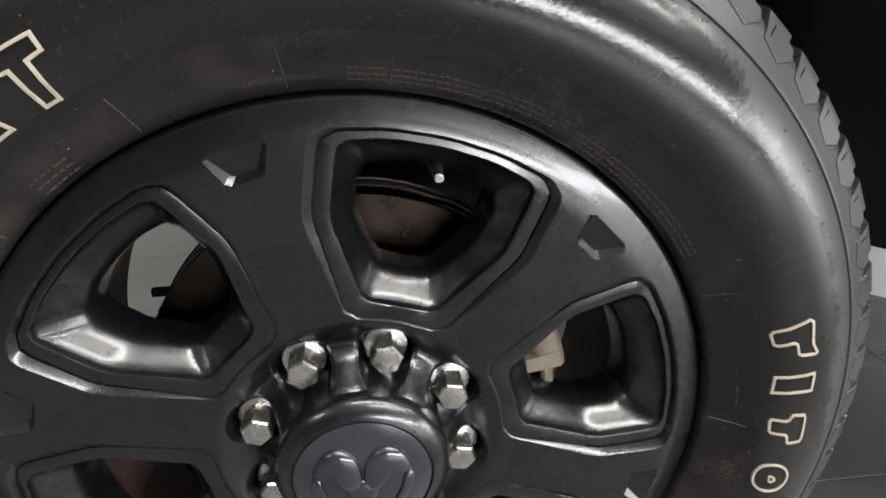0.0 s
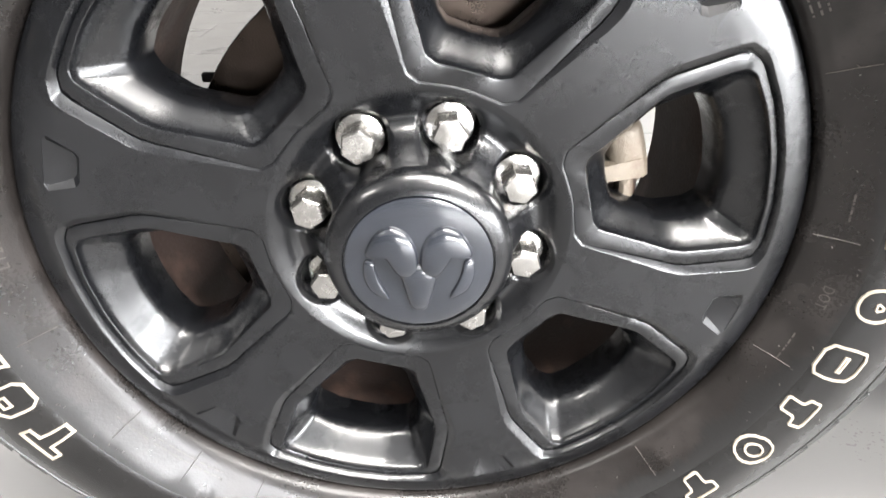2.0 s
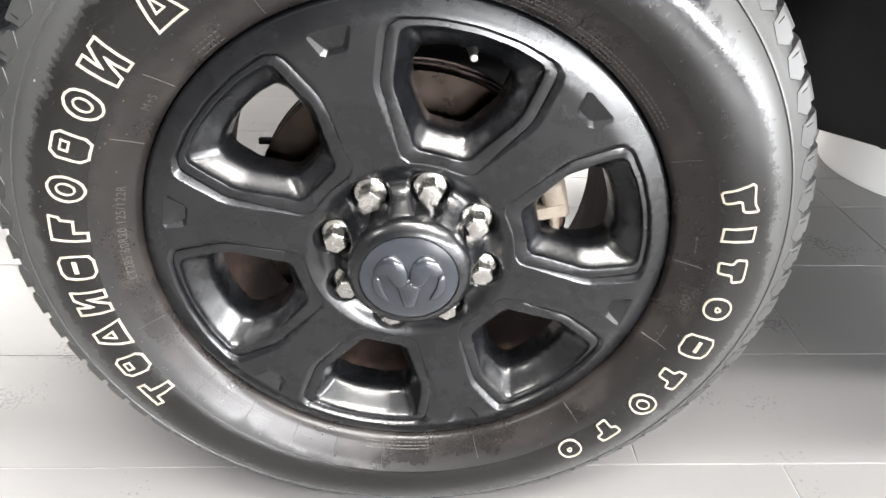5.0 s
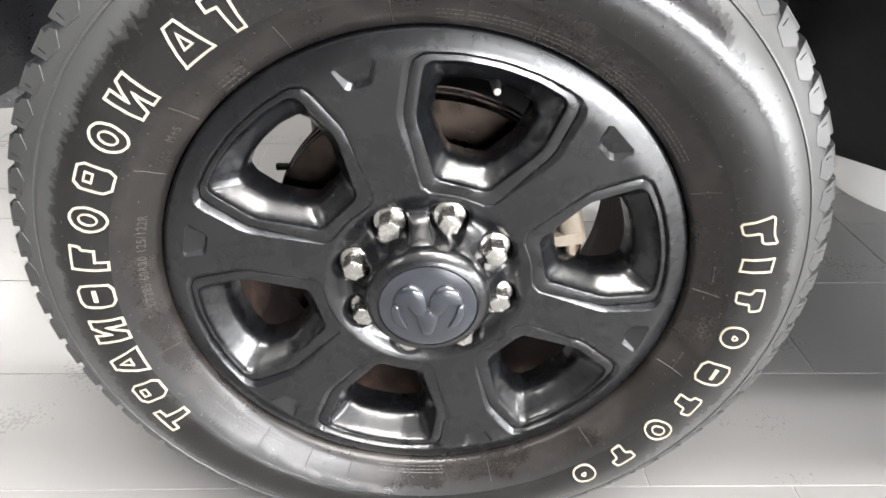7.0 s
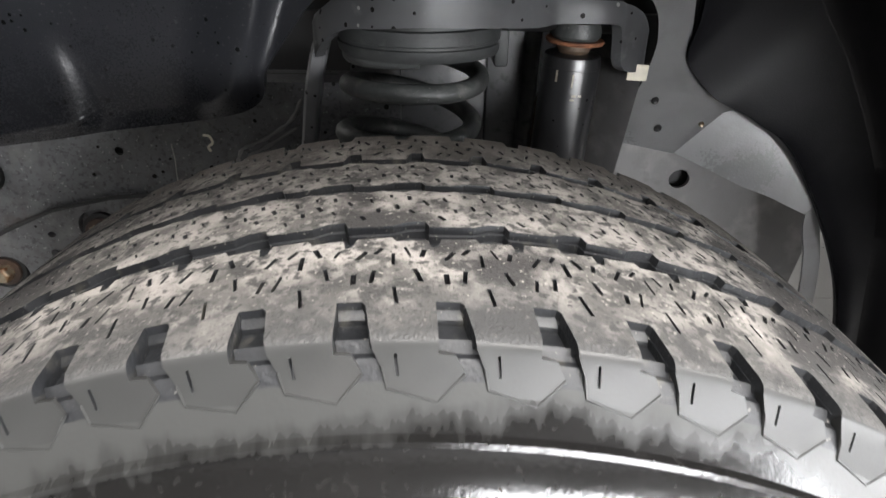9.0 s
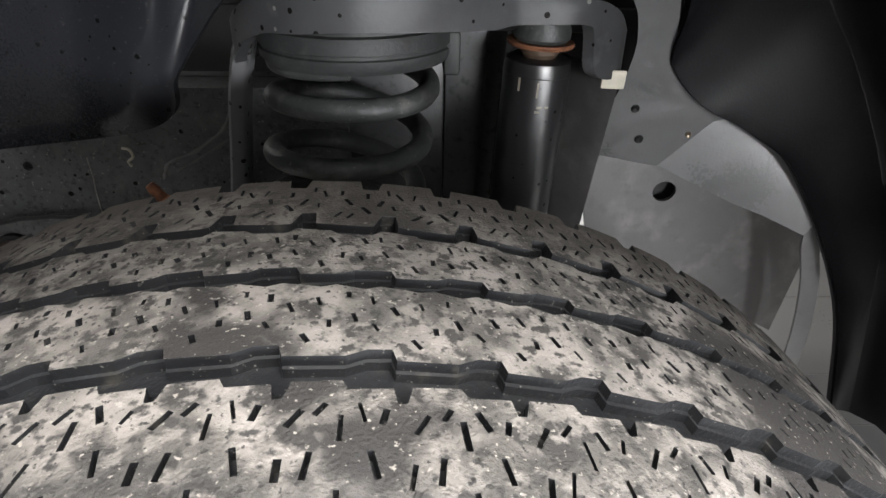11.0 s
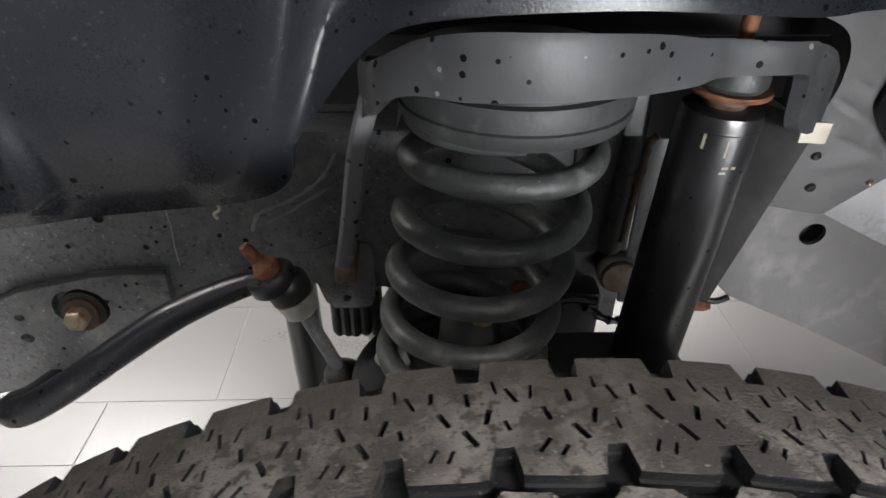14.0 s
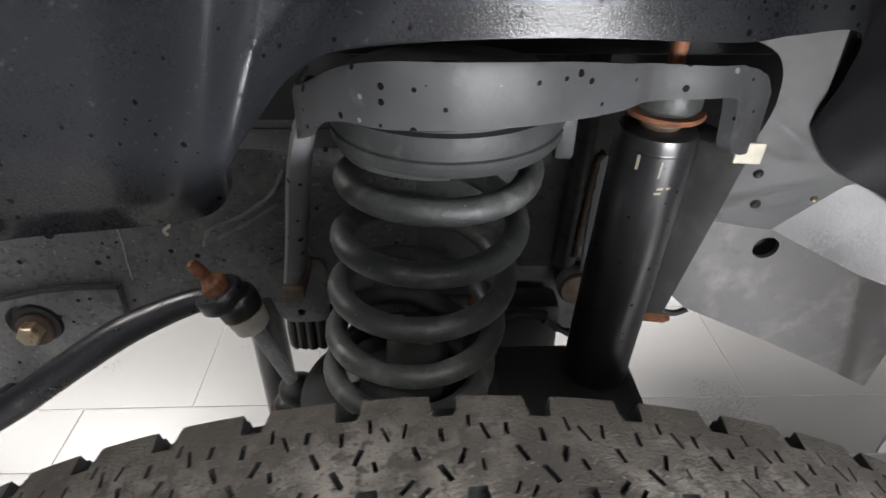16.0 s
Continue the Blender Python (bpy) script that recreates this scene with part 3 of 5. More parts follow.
RIB_A = [(0, 0.0635), (0.50 * P, 0.0645), (0.68 * P, 0.0682), (0.90 * P, 0.0690), (0.95 * P, 0.0635), (P, 0.0635), (P, 0.1055), (0.75 * P, 0.1065), (0.60 * P, 0.1040), (0.30 * P, 0.1065), (0.15 * P, 0.1045), (0, 0.1055)]
SIPES_A = [(0.12, 0.073, 0.005, 120), (0.30, 0.081, 0.0045, 100), (0.18, 0.094, 0.005, 112), (0.52, 0.086, 0.006, 112), (0.44, 0.099, 0.004, 95), (0.72, 0.080, 0.005, 120), (0.70, 0.097, 0.005, 104), (0.90, 0.090, 0.006, 118)]
RIB_B = [(0, 0.1135), (0.35 * P, 0.1150), (0.46 * P, 0.1175), (0.85 * P, 0.1184), (0.90 * P, 0.1135), (P, 0.1135), (P, 0.1520), (0.70 * P, 0.1535), (0.60 * P, 0.1490), (0.20 * P, 0.1485), (0.10 * P, 0.1520), (0, 0.1520)]
SIPES_B = [(0.10, 0.122, 0.005, 110), (0.30, 0.129, 0.005, 96), (0.16, 0.142, 0.005, 120), (0.50, 0.128, 0.0045, 118), (0.52, 0.142, 0.006, 108), (0.76, 0.131, 0.006, 116), (0.72, 0.145, 0.0045, 98), (0.92, 0.139, 0.005, 120)]
FAR_TOP = [(0, 0.1585), (0.50 * P, 0.1575), (0.60 * P, 0.1580), (0.68 * P, 0.1700), (0.86 * P, 0.1705), (0.90 * P, 0.1590), (P, 0.1585), (P, YC + HALF), (0.64 * P, YC + HALF), (0.60 * P, 0.2030), (0.38 * P, 0.2030), (0.34 * P, YC + HALF), (0, YC + HALF)]
SIPES_FAR = [(0.12, 0.170, 0.007, 58), (0.30, 0.168, 0.006, 60), (0.22, 0.185, 0.008, 112), (0.10, 0.196, 0.007, 84), (0.48, 0.176, 0.008, 120), (0.46, 0.193, 0.007, 92), (0.66, 0.184, 0.008, 70), (0.74, 0.200, 0.007, 95), (0.84, 0.180, 0.006, 100), (0.90, 0.195, 0.008, 110)]
SHIELD_TOP = YC - HALF
SHIELD = [(0.0148, 0.004), (P + 0.0008, 0.004), (P + 0.0008, 0.0058), (P + 0.0072, 0.0064), (P + 0.0110, 0.013), (P + 0.001, 0.0235), (0.0200, 0.0185), (0.0182, 0.011)]


def near_lug(seed):
    bm = bmesh.new()
    tread_piece(bm, NEAR_TOP, clear_slots(NEAR_SIPES, 0, 0, seed), 0.0085)
    before = set(bm.faces)
    pts = [(s, SHIELD_TOP - d) for s, d in SHIELD]
    loops = fill_with_holes(bm, pts, [slot(0.62 * P, SHIELD_TOP - 0.010, 0.008, radians(97), 0.0012)], lambda u, v: tread_point(u, v))
    for f in set(bm.faces) - before:
        f.material_index = 2
    for k, loop in enumerate(loops):
        src = pts if k == 0 else slot(0.62 * P, SHIELD_TOP - 0.010, 0.008, radians(97), 0.0012)
        low = [bm.verts.new(tread_point(u, v, 0.0085 if v > SHIELD_TOP - 0.0060 else 0.0024)) for u, v in src]
        for i in range(len(loop)):
            j = (i + 1) % len(loop)
            if k == 0 and i == 0:
                continue
            bm.faces.new((loop[i], loop[j], low[j], low[i])).material_index = 2 if k == 0 else 1
    # the edge rounds over from the tread's face into the shoulder
    ends = [((u0, SHIELD_TOP + 0.004), (SHIELD_TOP, u0 * 0.5 + u1 * 0.5), (u1, SHIELD_TOP - 0.004)) for u0, u1 in ((0.0136, 0.0148), (P + 0.0006, P + 0.0008))]
    strip = []
    for k in range(6):
        t, pair = k / 5, []
        for (u0, q0), (qm, um), (u1, q1) in ends:
            for drop in (0.0, 0.0070):
                a, b, c = tread_point(u0, q0, drop), tread_point(um, qm, drop), tread_point(u1, q1, drop)
                pair.append(bm.verts.new(a * (1 - t) ** 2 + b * 2 * t * (1 - t) + c * t * t))
        strip.append(pair)
    for a, b in zip(strip, strip[1:]):
        bm.faces.new((a[0], a[2], b[2], b[0])).material_index = 2 if a is strip[3] or a is strip[4] else 0
        bm.faces.new((a[1], a[0], b[0], b[1])).material_index = 1
        bm.faces.new((a[2], a[3], b[3], b[2])).material_index = 1
    # a thin raised line round the shield's lower border
    line = [Vector((u, SHIELD_TOP - d, 0)) for u, d in SHIELD[4:]]
    ridge = []
    for k, p in enumerate(line):
        n = (line[min(k + 1, len(line) - 1)] - line[max(k - 1, 0)]).normalized().yx
        ridge.append([bm.verts.new(tread_point(p.x + w * n[0], p.y - w * n[1], d)) for w, d in ((-0.0007, 0.0003), (-0.0002, -0.0005), (0.0002, -0.0005), (0.0007, 0.0003))])
    for a, b in zip(ridge, ridge[1:]):
        for c in range(3):
            bm.faces.new((a[c], a[c + 1], b[c + 1], b[c])).material_index = 2
    # raised bridge in the shoulder notch, then a floor that falls away over the shoulder
    floor_rows = [((0.0002, 0.0098), 0.0028, 0.0036), ((0.0002, 0.0104), 0.0008, 0.0046), ((0.0003, 0.0110), -0.0006, 0.0058), ((0.0003, 0.0114), -0.0012, 0.0082), ((0.0005, 0.0128), -0.0080, 0.0082), ((0.0005, 0.0138), -0.0140, 0.0074), ((0.0007, 0.0150), -0.0200, 0.0062), ((0.0020, 0.0172), -0.0290, 0.0036), ((0.0065, 0.0200), -0.0360, 0.0026)]
    floor = [[bm.verts.new(tread_point(u, q, d)) for u in us] for us, q, d in floor_rows]
    for a, b in zip(floor, floor[1:]):
        bm.faces.new((a[0], a[1], b[1], b[0])).material_index = 1
    bmesh.ops.remove_doubles(bm, verts=bm.verts[:], dist=1e-5)
    me = finish(bm, 25)
    for mt in (TREAD, GROOVE, RUBBER_DULL):
        me.materials.append(mt)
    return me


def far_lug(seed):
    bm = bmesh.new()
    tread_piece(bm, FAR_TOP, clear_slots(SIPES_FAR, 0, 0, seed), 0.0085)
    me = finish(bm, 25)
    for mt in (TREAD, GROOVE):
        me.materials.append(mt)
    return me


near_meshes, far_meshes = [near_lug(k) for k in range(4)], [far_lug(20 + k) for k in range(4)]
rng = random.Random(5)
for k in range(PITCHES):
    m = C @ Matrix.Rotation(k * TAU / PITCHES, 4, "Y")
    part("tread_lug", near_meshes[rng.randrange(4)], None, tyre, m=m)
    part("tread_lug", far_meshes[rng.randrange(4)], None, tyre, m=m)
for outline, sipes in ((RIB_A, SIPES_A), (RIB_B, SIPES_B)):
    bm = bmesh.new()
    for k in range(PITCHES):
        tread_piece(bm, outline, clear_slots(sipes, 0, 0, 100 + k), 0.0085, k * PITCH)
    me = finish(bm, 25)
    me.materials.append(TREAD)
    me.materials.append(GROOVE)
    part("tread_rib", me, None, tyre, "dusty grey tread rib with short sipes", C)


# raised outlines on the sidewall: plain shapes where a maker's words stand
def side_outline(points, ang, mid=0.3330, width=0.0018, lift=0.0012, name="raised_mark"):
    """A closed raised line on the sidewall; points (a, b): a clockwise along the wall, b outwards."""
    bm = bmesh.new()
    fine = []
    for i, p in enumerate(points):
        q = points[(i + 1) % len(points)]
        steps = max(1, math.ceil(math.dist(p, q) / 0.003))
        fine += [tuple(x + (y - x) * k / steps for x, y in zip(p, q)) for k in range(steps)]
    points = fine
    n = len(points)
    rows = []
    for i, (a, b) in enumerate(points):
        pa, pb = points[i - 1], points[(i + 1) % n]
        d0 = Vector((a - pa[0], b - pa[1])).normalized()
        d1 = Vector((pb[0] - a, pb[1] - b)).normalized()
        t = (d0 + d1)
        t = t.normalized() if t.length > 1e-6 else d1
        nn = Vector((-t.y, t.x))
        k = width / 2 / max(0.45, abs(nn.dot(Vector((-d1.y, d1.x)))))
        row = []
        for f, h in ((-1.25, -0.0006), (-1.0, lift), (1.0, lift), (1.25, -0.0006)):
            u, v = a + nn.x * k * f, b + nn.y * k * f
            row.append(on_side(mid + v, ang - u / mid, h))
        rows.append(row)
    rings(bm, rows + [rows[0]], False)
    return part(name, bm, LETTER, tyre, "cream raised outline mark", C, 40)


BOX = [(-0.0125, -0.0155), (0.0125, -0.0155), (0.0125, 0.0155), (-0.0125, 0.0155)]
SHAPES = {
    "wide_top": ([(-0.0045, -0.0160), (0.0045, -0.0160), (0.0055, 0.0060), (0.0150, 0.0070), (0.0150, 0.0160), (-0.0150, 0.0160), (-0.0150, 0.0070), (-0.0055, 0.0060)], None),
    "block": (rounded(BOX, 0.18), [(-0.0045, 0.0015), (0.0045, 0.0015), (0.0045, 0.0080), (-0.0045, 0.0080)]),
    "wedge": ([(-0.0165, -0.0160), (0.0165, -0.0160), (0.0055, 0.0160), (-0.0055, 0.0160)], [(-0.0045, -0.0050), (0.0045, -0.0050), (0.0, 0.0070)]),
    "slab": ([(-0.0135, -0.0160), (-0.0045, -0.0160), (0.0045, 0.0010), (0.0045, -0.0160), (0.0135, -0.0160), (0.0135, 0.0160), (0.0045, 0.0160), (-0.0045, 0.0000), (-0.0045, 0.0160), (-0.0135, 0.0160)], None),
    "snake": (rounded([(-0.0125, -0.0160), (0.0125, -0.0160), (0.0135, 0.0), (0.0105, 0.0160), (-0.0115, 0.0160), (-0.0135, 0.0020)], 0.22), [(-0.0060, 0.0), (0.0060, 0.0), (0.0060, 0.0025), (-0.0060, 0.0025)]),
    "step": ([(-0.0125, -0.0160), (-0.0035, -0.0160), (-0.0035, -0.0050), (0.0095, -0.0050), (0.0095, 0.0060), (0.0125, 0.0075), (0.0125, 0.0160), (-0.0125, 0.0160)], None),
    "oval": (rounded(BOX, 0.29, 2), rounded([(-0.0055, -0.0075), (0.0055, -0.0075), (0.0055, 0.0075), (-0.0055, 0.0075)], 0.29, 2)),
    "eye": (rounded([(-0.0125, -0.0130), (0.0080, -0.0150), (0.0135, 0.0020), (0.0040, 0.0150), (-0.0120, 0.0090)], 0.27, 2), rounded([(-0.0030, -0.0030), (0.0040, -0.0020), (0.0010, 0.0040)], 0.25)),
    "slant": ([(-0.0085, -0.0140), (0.0075, -0.0155), (0.0085, 0.0130), (-0.0075, 0.0145)], None),
    "flag": (rounded([(-0.0125, 0.0140), (0.0060, 0.0125), (0.0150, 0.0165), (0.0130, 0.0020), (0.0020, 0.0010), (0.0030, -0.0140), (-0.0090, -0.0160), (-0.0100, -0.0020)], 0.15), None),
    "hook": (rounded([(-0.0110, 0.0120), (0.0110, 0.0130), (0.0125, 0.0020), (0.0050, 0.0), (0.0040, -0.0130), (-0.0080, -0.0140), (-0.0070, -0.0010), (-0.0120, 0.0020)], 0.12), None),
}


def side_shape(kind, deg, scale=1.0):
    outer, inner = SHAPES[kind]
    side_outline([(a * scale, b) for a, b in outer], radians(deg))
    if inner:
        side_outline([(a * scale, b) for a, b in inner], radians(deg), width=0.0014)


for k, kind in enumerate(("wide_top", "block", "wedge", "slab", "snake", "step", "oval", "block", "oval", "slab")):
    side_shape(kind, 208.0 - 7.85 * k, 1.05)
side_shape("wedge", 125.3)
side_shape("wide_top", 117.6)
for kind, deg in zip(("flag", "slant", "hook", "eye", "snake", "hook", "oval", "hook", "eye"), (17.5, 10.3, 2.8, 354.0, 344.5, 335.5, 326.8, 316.5, 307.2)):
    side_shape(kind, deg, 1.15 if kind != "slant" else 0.95)


def side_text(words, deg, r, size, lift=0.0005, gap=1.12):
    """Words moulded into the sidewall, running clockwise with their tops outwards."""
    cu = bpy.data.curves.new("words", "FONT")
    cu.body, cu.size, cu.align_x, cu.align_y, cu.space_character = words, size, "CENTER", "CENTER", gap
    ob = bpy.data.objects.new("words", cu)
    scene.collection.objects.link(ob)
    bpy.context.view_layer.update()
    flat = bpy.data.meshes.new_from_object(ob)
    bpy.data.objects.remove(ob)
    bpy.data.curves.remove(cu)
    for v in flat.vertices:
        v.co = on_side(r + v.co.y, radians(deg) - v.co.x / r, lift)
    part("moulded_lettering", flat, SCRIBE, tyre, "small dark moulded words", C)


side_text("LT285/60R20 125/122R", 171.0, 0.2925, 0.0105)
side_text("M+S", 141.0, 0.2925, 0.0095)
side_text("DOT", 353.0, 0.3020, 0.0085)
side_text("SAFETY WARNING", 96.5, 0.2900, 0.0045)
rng = random.Random(9)


def side_bars(deg0, deg1, r, rows, step=0.0042):
    """Lines of tiny unreadable print as plain bars."""
    bm = bmesh.new()
    for k in range(rows):
        rr, a = r - k * step, radians(deg0)
        while a > radians(deg1):
            w = rng.uniform(0.0012, 0.006) / rr
            vs = [bm.verts.new(on_side(rr + b, aa, 0.0005)) for aa, b in ((a, -0.0005), (a, 0.0005), (a - w, 0.0005), (a - w, -0.0005))]
            bm.faces.new(vs)
            a -= w + rng.uniform(0.0009, 0.0024) / rr
    part("moulded_print", bm, SCRIBE, tyre, "tiny lines of moulded print", C)


side_bars(89, 62, 0.2945, 3, 0.0036)
side_bars(60, 34, 0.2915, 3, 0.0036)
side_bars(232, 220, 0.2950, 2)
side_bars(218, 212, 0.2950, 1)
side_bars(274, 258, 0.2920, 3, 0.0036)
side_bars(346, 342, 0.2990, 1)
side_bars(9, 5, 0.2990, 1)
side_bars(128, 123, 0.2920, 3)
for deg in (113.9, 136.1, 26.1, 2.0, 340.9, 312.4, 286.0, 193.5, 213.6, 226.7, 239.3, 250, 262, 96, 84, 72, 60, 150):
    bm = bmesh.new()
    a, r0, r1 = radians(deg), 0.2835, 0.3075
    for k in range(8):
        ra, rb = r0 + (r1 - r0) * k / 8, r0 + (r1 - r0) * (k + 1) / 8
        w = 0.0004
        vs = [on_side(ra, a - w / ra, -0.0002), on_side(rb, a - w / rb, -0.0002), on_side(rb, a, 0.0009), on_side(ra, a, 0.0009)]
        vs2 = [on_side(ra, a, 0.0009), on_side(rb, a, 0.0009), on_side(rb, a + w / rb, -0.0002), on_side(ra, a + w / ra, -0.0002)]
        bm.faces.new([bm.verts.new(v) for v in vs])
        bm.faces.new([bm.verts.new(v) for v in vs2])
    part("mould_seam", bm, SCRIBE, tyre, m=C)

bm = bmesh.new()
for k in range(150):
    a, r = rng.uniform(0, TAU), rng.choice((0.2965, 0.3105, 0.3105, 0.3560, 0.3740)) + rng.uniform(-0.002, 0.002)
    base, tip = on_side(r, a, -0.0002), on_side(r + rng.uniform(-0.0006, 0.0006), a + rng.uniform(-0.003, 0.003), rng.uniform(0.0008, 0.0024))
    tube(bm, [base, tip], [0.00045, 0.0003], 5)
tagged(part("vent_nub", bm, SCRIBE, tyre, "tiny rubber moulding nubs", C), kind="stuff")

# the rim
rim = part("rim", lathe(bmesh.new(), [(0.258, -0.0100), (0.2640, -0.0160), (0.2641, -0.0173), (0.2670, -0.0166), (0.2700, -0.0158), (0.2735, -0.0148), (0.2760, -0.0140), (0.2774, -0.0126), (0.2782, -0.0100), (0.2786, -0.0050), (0.2785, 0.0020), (0.2680, -0.0020),
                                             (0.2450, 0.0080), (0.2420, 0.0300), (0.2400, 0.1000), (0.2440, 0.1880), (0.2720, 0.1980), (0.2790, 0.2060), (0.2790, 0.2160), (0.2740, 0.2160),
                                             (0.2620, 0.2040), (0.2380, 0.1950), (0.2340, 0.1000), (0.2360, 0.0350), (0.2400, 0.0100), (0.2520, -0.0020), (0.258, -0.0100)], 160), SATIN, wheel, "satin black six-spoke alloy rim", C, 30)
rim.data.materials.append(BARREL)
for p in rim.data.polygons:
    if p.center.y > 0.02:
        p.material_index = 1


def face_y(r):
    return -0.007 - 0.10 * (r - 0.12) + 9.0 * max(0.0, r - 0.243) ** 2


def polar_loop(half_pts, centre_deg):
    """A window's outline from one half (degrees off the middle, radius), mirrored."""
    pts = half_pts + [(-a, r) for a, r in reversed(half_pts[1:-1])]
    return rounded([(radians(centre_deg + a), r) for a, r in pts], 0.11, 2)


LIP = [(0, 0.2580), (9, 0.2580), (17.0, 0.2575), (20.0, 0.2515), (24.0, 0.1955), (19.2, 0.1215), (14.4, 0.1138), (0, 0.1135)]
BEZEL = [(0, 0.2495), (8, 0.2495), (14.3, 0.2480), (16.0, 0.2435), (18.6, 0.192), (12.8, 0.1335), (9.3, 0.1285), (0, 0.1270)]
HOLE = [(0, 0.2275), (6, 0.2270), (11.5, 0.2235), (13.2, 0.2130), (13.6, 0.186), (9.6, 0.156), (7, 0.148), (0, 0.1455)]
POCKET_OUT = [(-4.9, 0.2560), (4.8, 0.2560), (3.1, 0.2328), (-2.9, 0.2328)]
POCKET_IN = [(-4.2, 0.2558), (4.1, 0.2558), (2.1, 0.2368), (-1.9, 0.2368)]


def wheel_pt(a, r, y):
    return Vector((r * math.cos(a), y, r * math.sin(a)))


bm = bmesh.new()
circle_out = [(TAU * k / 144, 0.2642) for k in range(144)]
circle_in = [(TAU * k / 120, 0.1120) for k in range(120)]
holes = [circle_in]
windows, pockets = [], []
for k in range(6):
    windows.append(polar_loop(LIP, 75 + 60 * k))
    pockets.append(rounded([(radians(105 + 60 * k + a), r) for a, r in POCKET_OUT], 0.12, 1))


def xy(loop):
    return [(r * math.cos(a), r * math.sin(a)) for a, r in loop]


fill_with_holes(bm, xy(circle_out), [xy(circle_in)] + [xy(w) for w in windows] + [xy(p) for p in pockets],
                lambda u, v: Vector((u, face_y(math.hypot(u, v)), v)))
bmesh.ops.triangulate(bm, faces=bm.faces[:])
bmesh.ops.subdivide_edges(bm, edges=bm.edges[:], cuts=5, use_grid_fill=True)
for v in bm.verts:
    v.co.y = face_y(math.hypot(v.co.x, v.co.z))
part("spoke_face", bm, SATIN, rim, "satin black spokes", C, 30)


def blend(a, b, t):
    return [tuple(x + (y - x) * t for x, y in zip(p, q)) for p, q in zip(a, b)]


for k in range(6):
    deg = 75 + 60 * k
    lip, bez, hole = windows[k], polar_loop(BEZEL, deg), polar_loop(HOLE, deg)
    bm = bmesh.new()
    loops = []
    # chamfer down from the spoke, dark joint, flat ring, rounded edge, then the sloping wall
    for t, share, extra in ((0.0, 0, 0), (0.03, 0.04, 0), (0.33, 0.96, 0), (0.345, 1, 0.0026), (0.385, 1, 0.0026), (0.40, 1, 0.0002), (0.42, 1, 0.0), (0.90, 0.92, 0.0), (0.97, 0.92, 0.0005), (1.0, 0.92, 0.0018)):
        loop = []
        for p, q in zip(lip, bez):
            narrow = 0.30 + 0.70 * ease((p[1] - 0.115) / 0.085)      # the chamfer fades towards the hub
            a, r = blend([p], [q], t * narrow if t < 0.5 else t)[0]
            loop.append(wheel_pt(a, r, face_y(r) + extra + share * (0.0010 + 0.0046 * max(0.0, (r - 0.125) / 0.135))))
        loops.append(loop)
    edge_y = [p.y for p in loops[-1]]
    for t, down in ((0.03, 0.05), (0.08, 0.10), (0.30, 0.22), (0.55, 0.36), (0.78, 0.48), (0.92, 0.58), (0.98, 0.72), (1.0, 1.0), (1.0, 1.35)):
        loops.append([wheel_pt(a, r, y0 + (0.032 - y0) * down) for (a, r), y0 in zip(blend(bez, hole, t), edge_y)])
    rings(bm, loops)
    part("window_bezel", bm, SATIN, rim, m=C, smooth=28)
    bm = bmesh.new()
    p = pockets[k]
    deep = rounded([(radians(105 + 60 * k + a), r) for a, r in POCKET_IN], 0.12, 1)
    floor_pts = [wheel_pt(a, r, face_y(r) + 0.0006 + 0.0050 * ease((0.2558 - r) / 0.016)) for a, r in deep]
    rows = rings(bm, [[wheel_pt(a, r, face_y(r)) for a, r in p], floor_pts])
    bm.faces.new(rows[-1])
    part("spoke_pocket", bm, SATIN, rim, m=C, smooth=25)

# the hub dish with its eight nut seats
NUTS = [radians(29.6 + 45 * k) for k in range(8)]


DISH = smooth_path([(0.055, -0.0300, 0), (0.063, -0.0295, 0), (0.068, -0.0240, 0), (0.073, -0.0145, 0), (0.078, -0.0050, 0), (0.084, 0.0020, 0), (0.090, 0.0045, 0), (0.096, 0.0022, 0), (0.102, -0.0018, 0), (0.107, -0.0045, 0), (0.1122, face_y(0.1122), 0), (0.1165, -0.0070, 0)], 8)
DISH_R, DISH_Y = [p.x for p in DISH], [p.y for p in DISH]


def hub_y(r, a):
    base = float(np.interp(r, DISH_R, DISH_Y))
    d = min(math.hypot(r * math.cos(a) - 0.0826 * math.cos(n), r * math.sin(a) - 0.0826 * math.sin(n)) for n in NUTS)
    t = ease((0.0212 - d) / 0.0014)
    base += 0.0022 * ease((0.0250 - d) / 0.0040)
    return base + (0.026 - base) * t


bm = bmesh.new()
rows = []
for i in range(104):
    r = 0.060 + (0.1122 - 0.060) * i / 103
    rows.append([wheel_pt(TAU * j / 880, r, hub_y(r, TAU * j / 880)) for j in range(880)])
rings(bm, rows)
part("hub_dish", bm, SATIN, rim, "black hub dish with round nut seats", C, 60)

nut_mesh = None
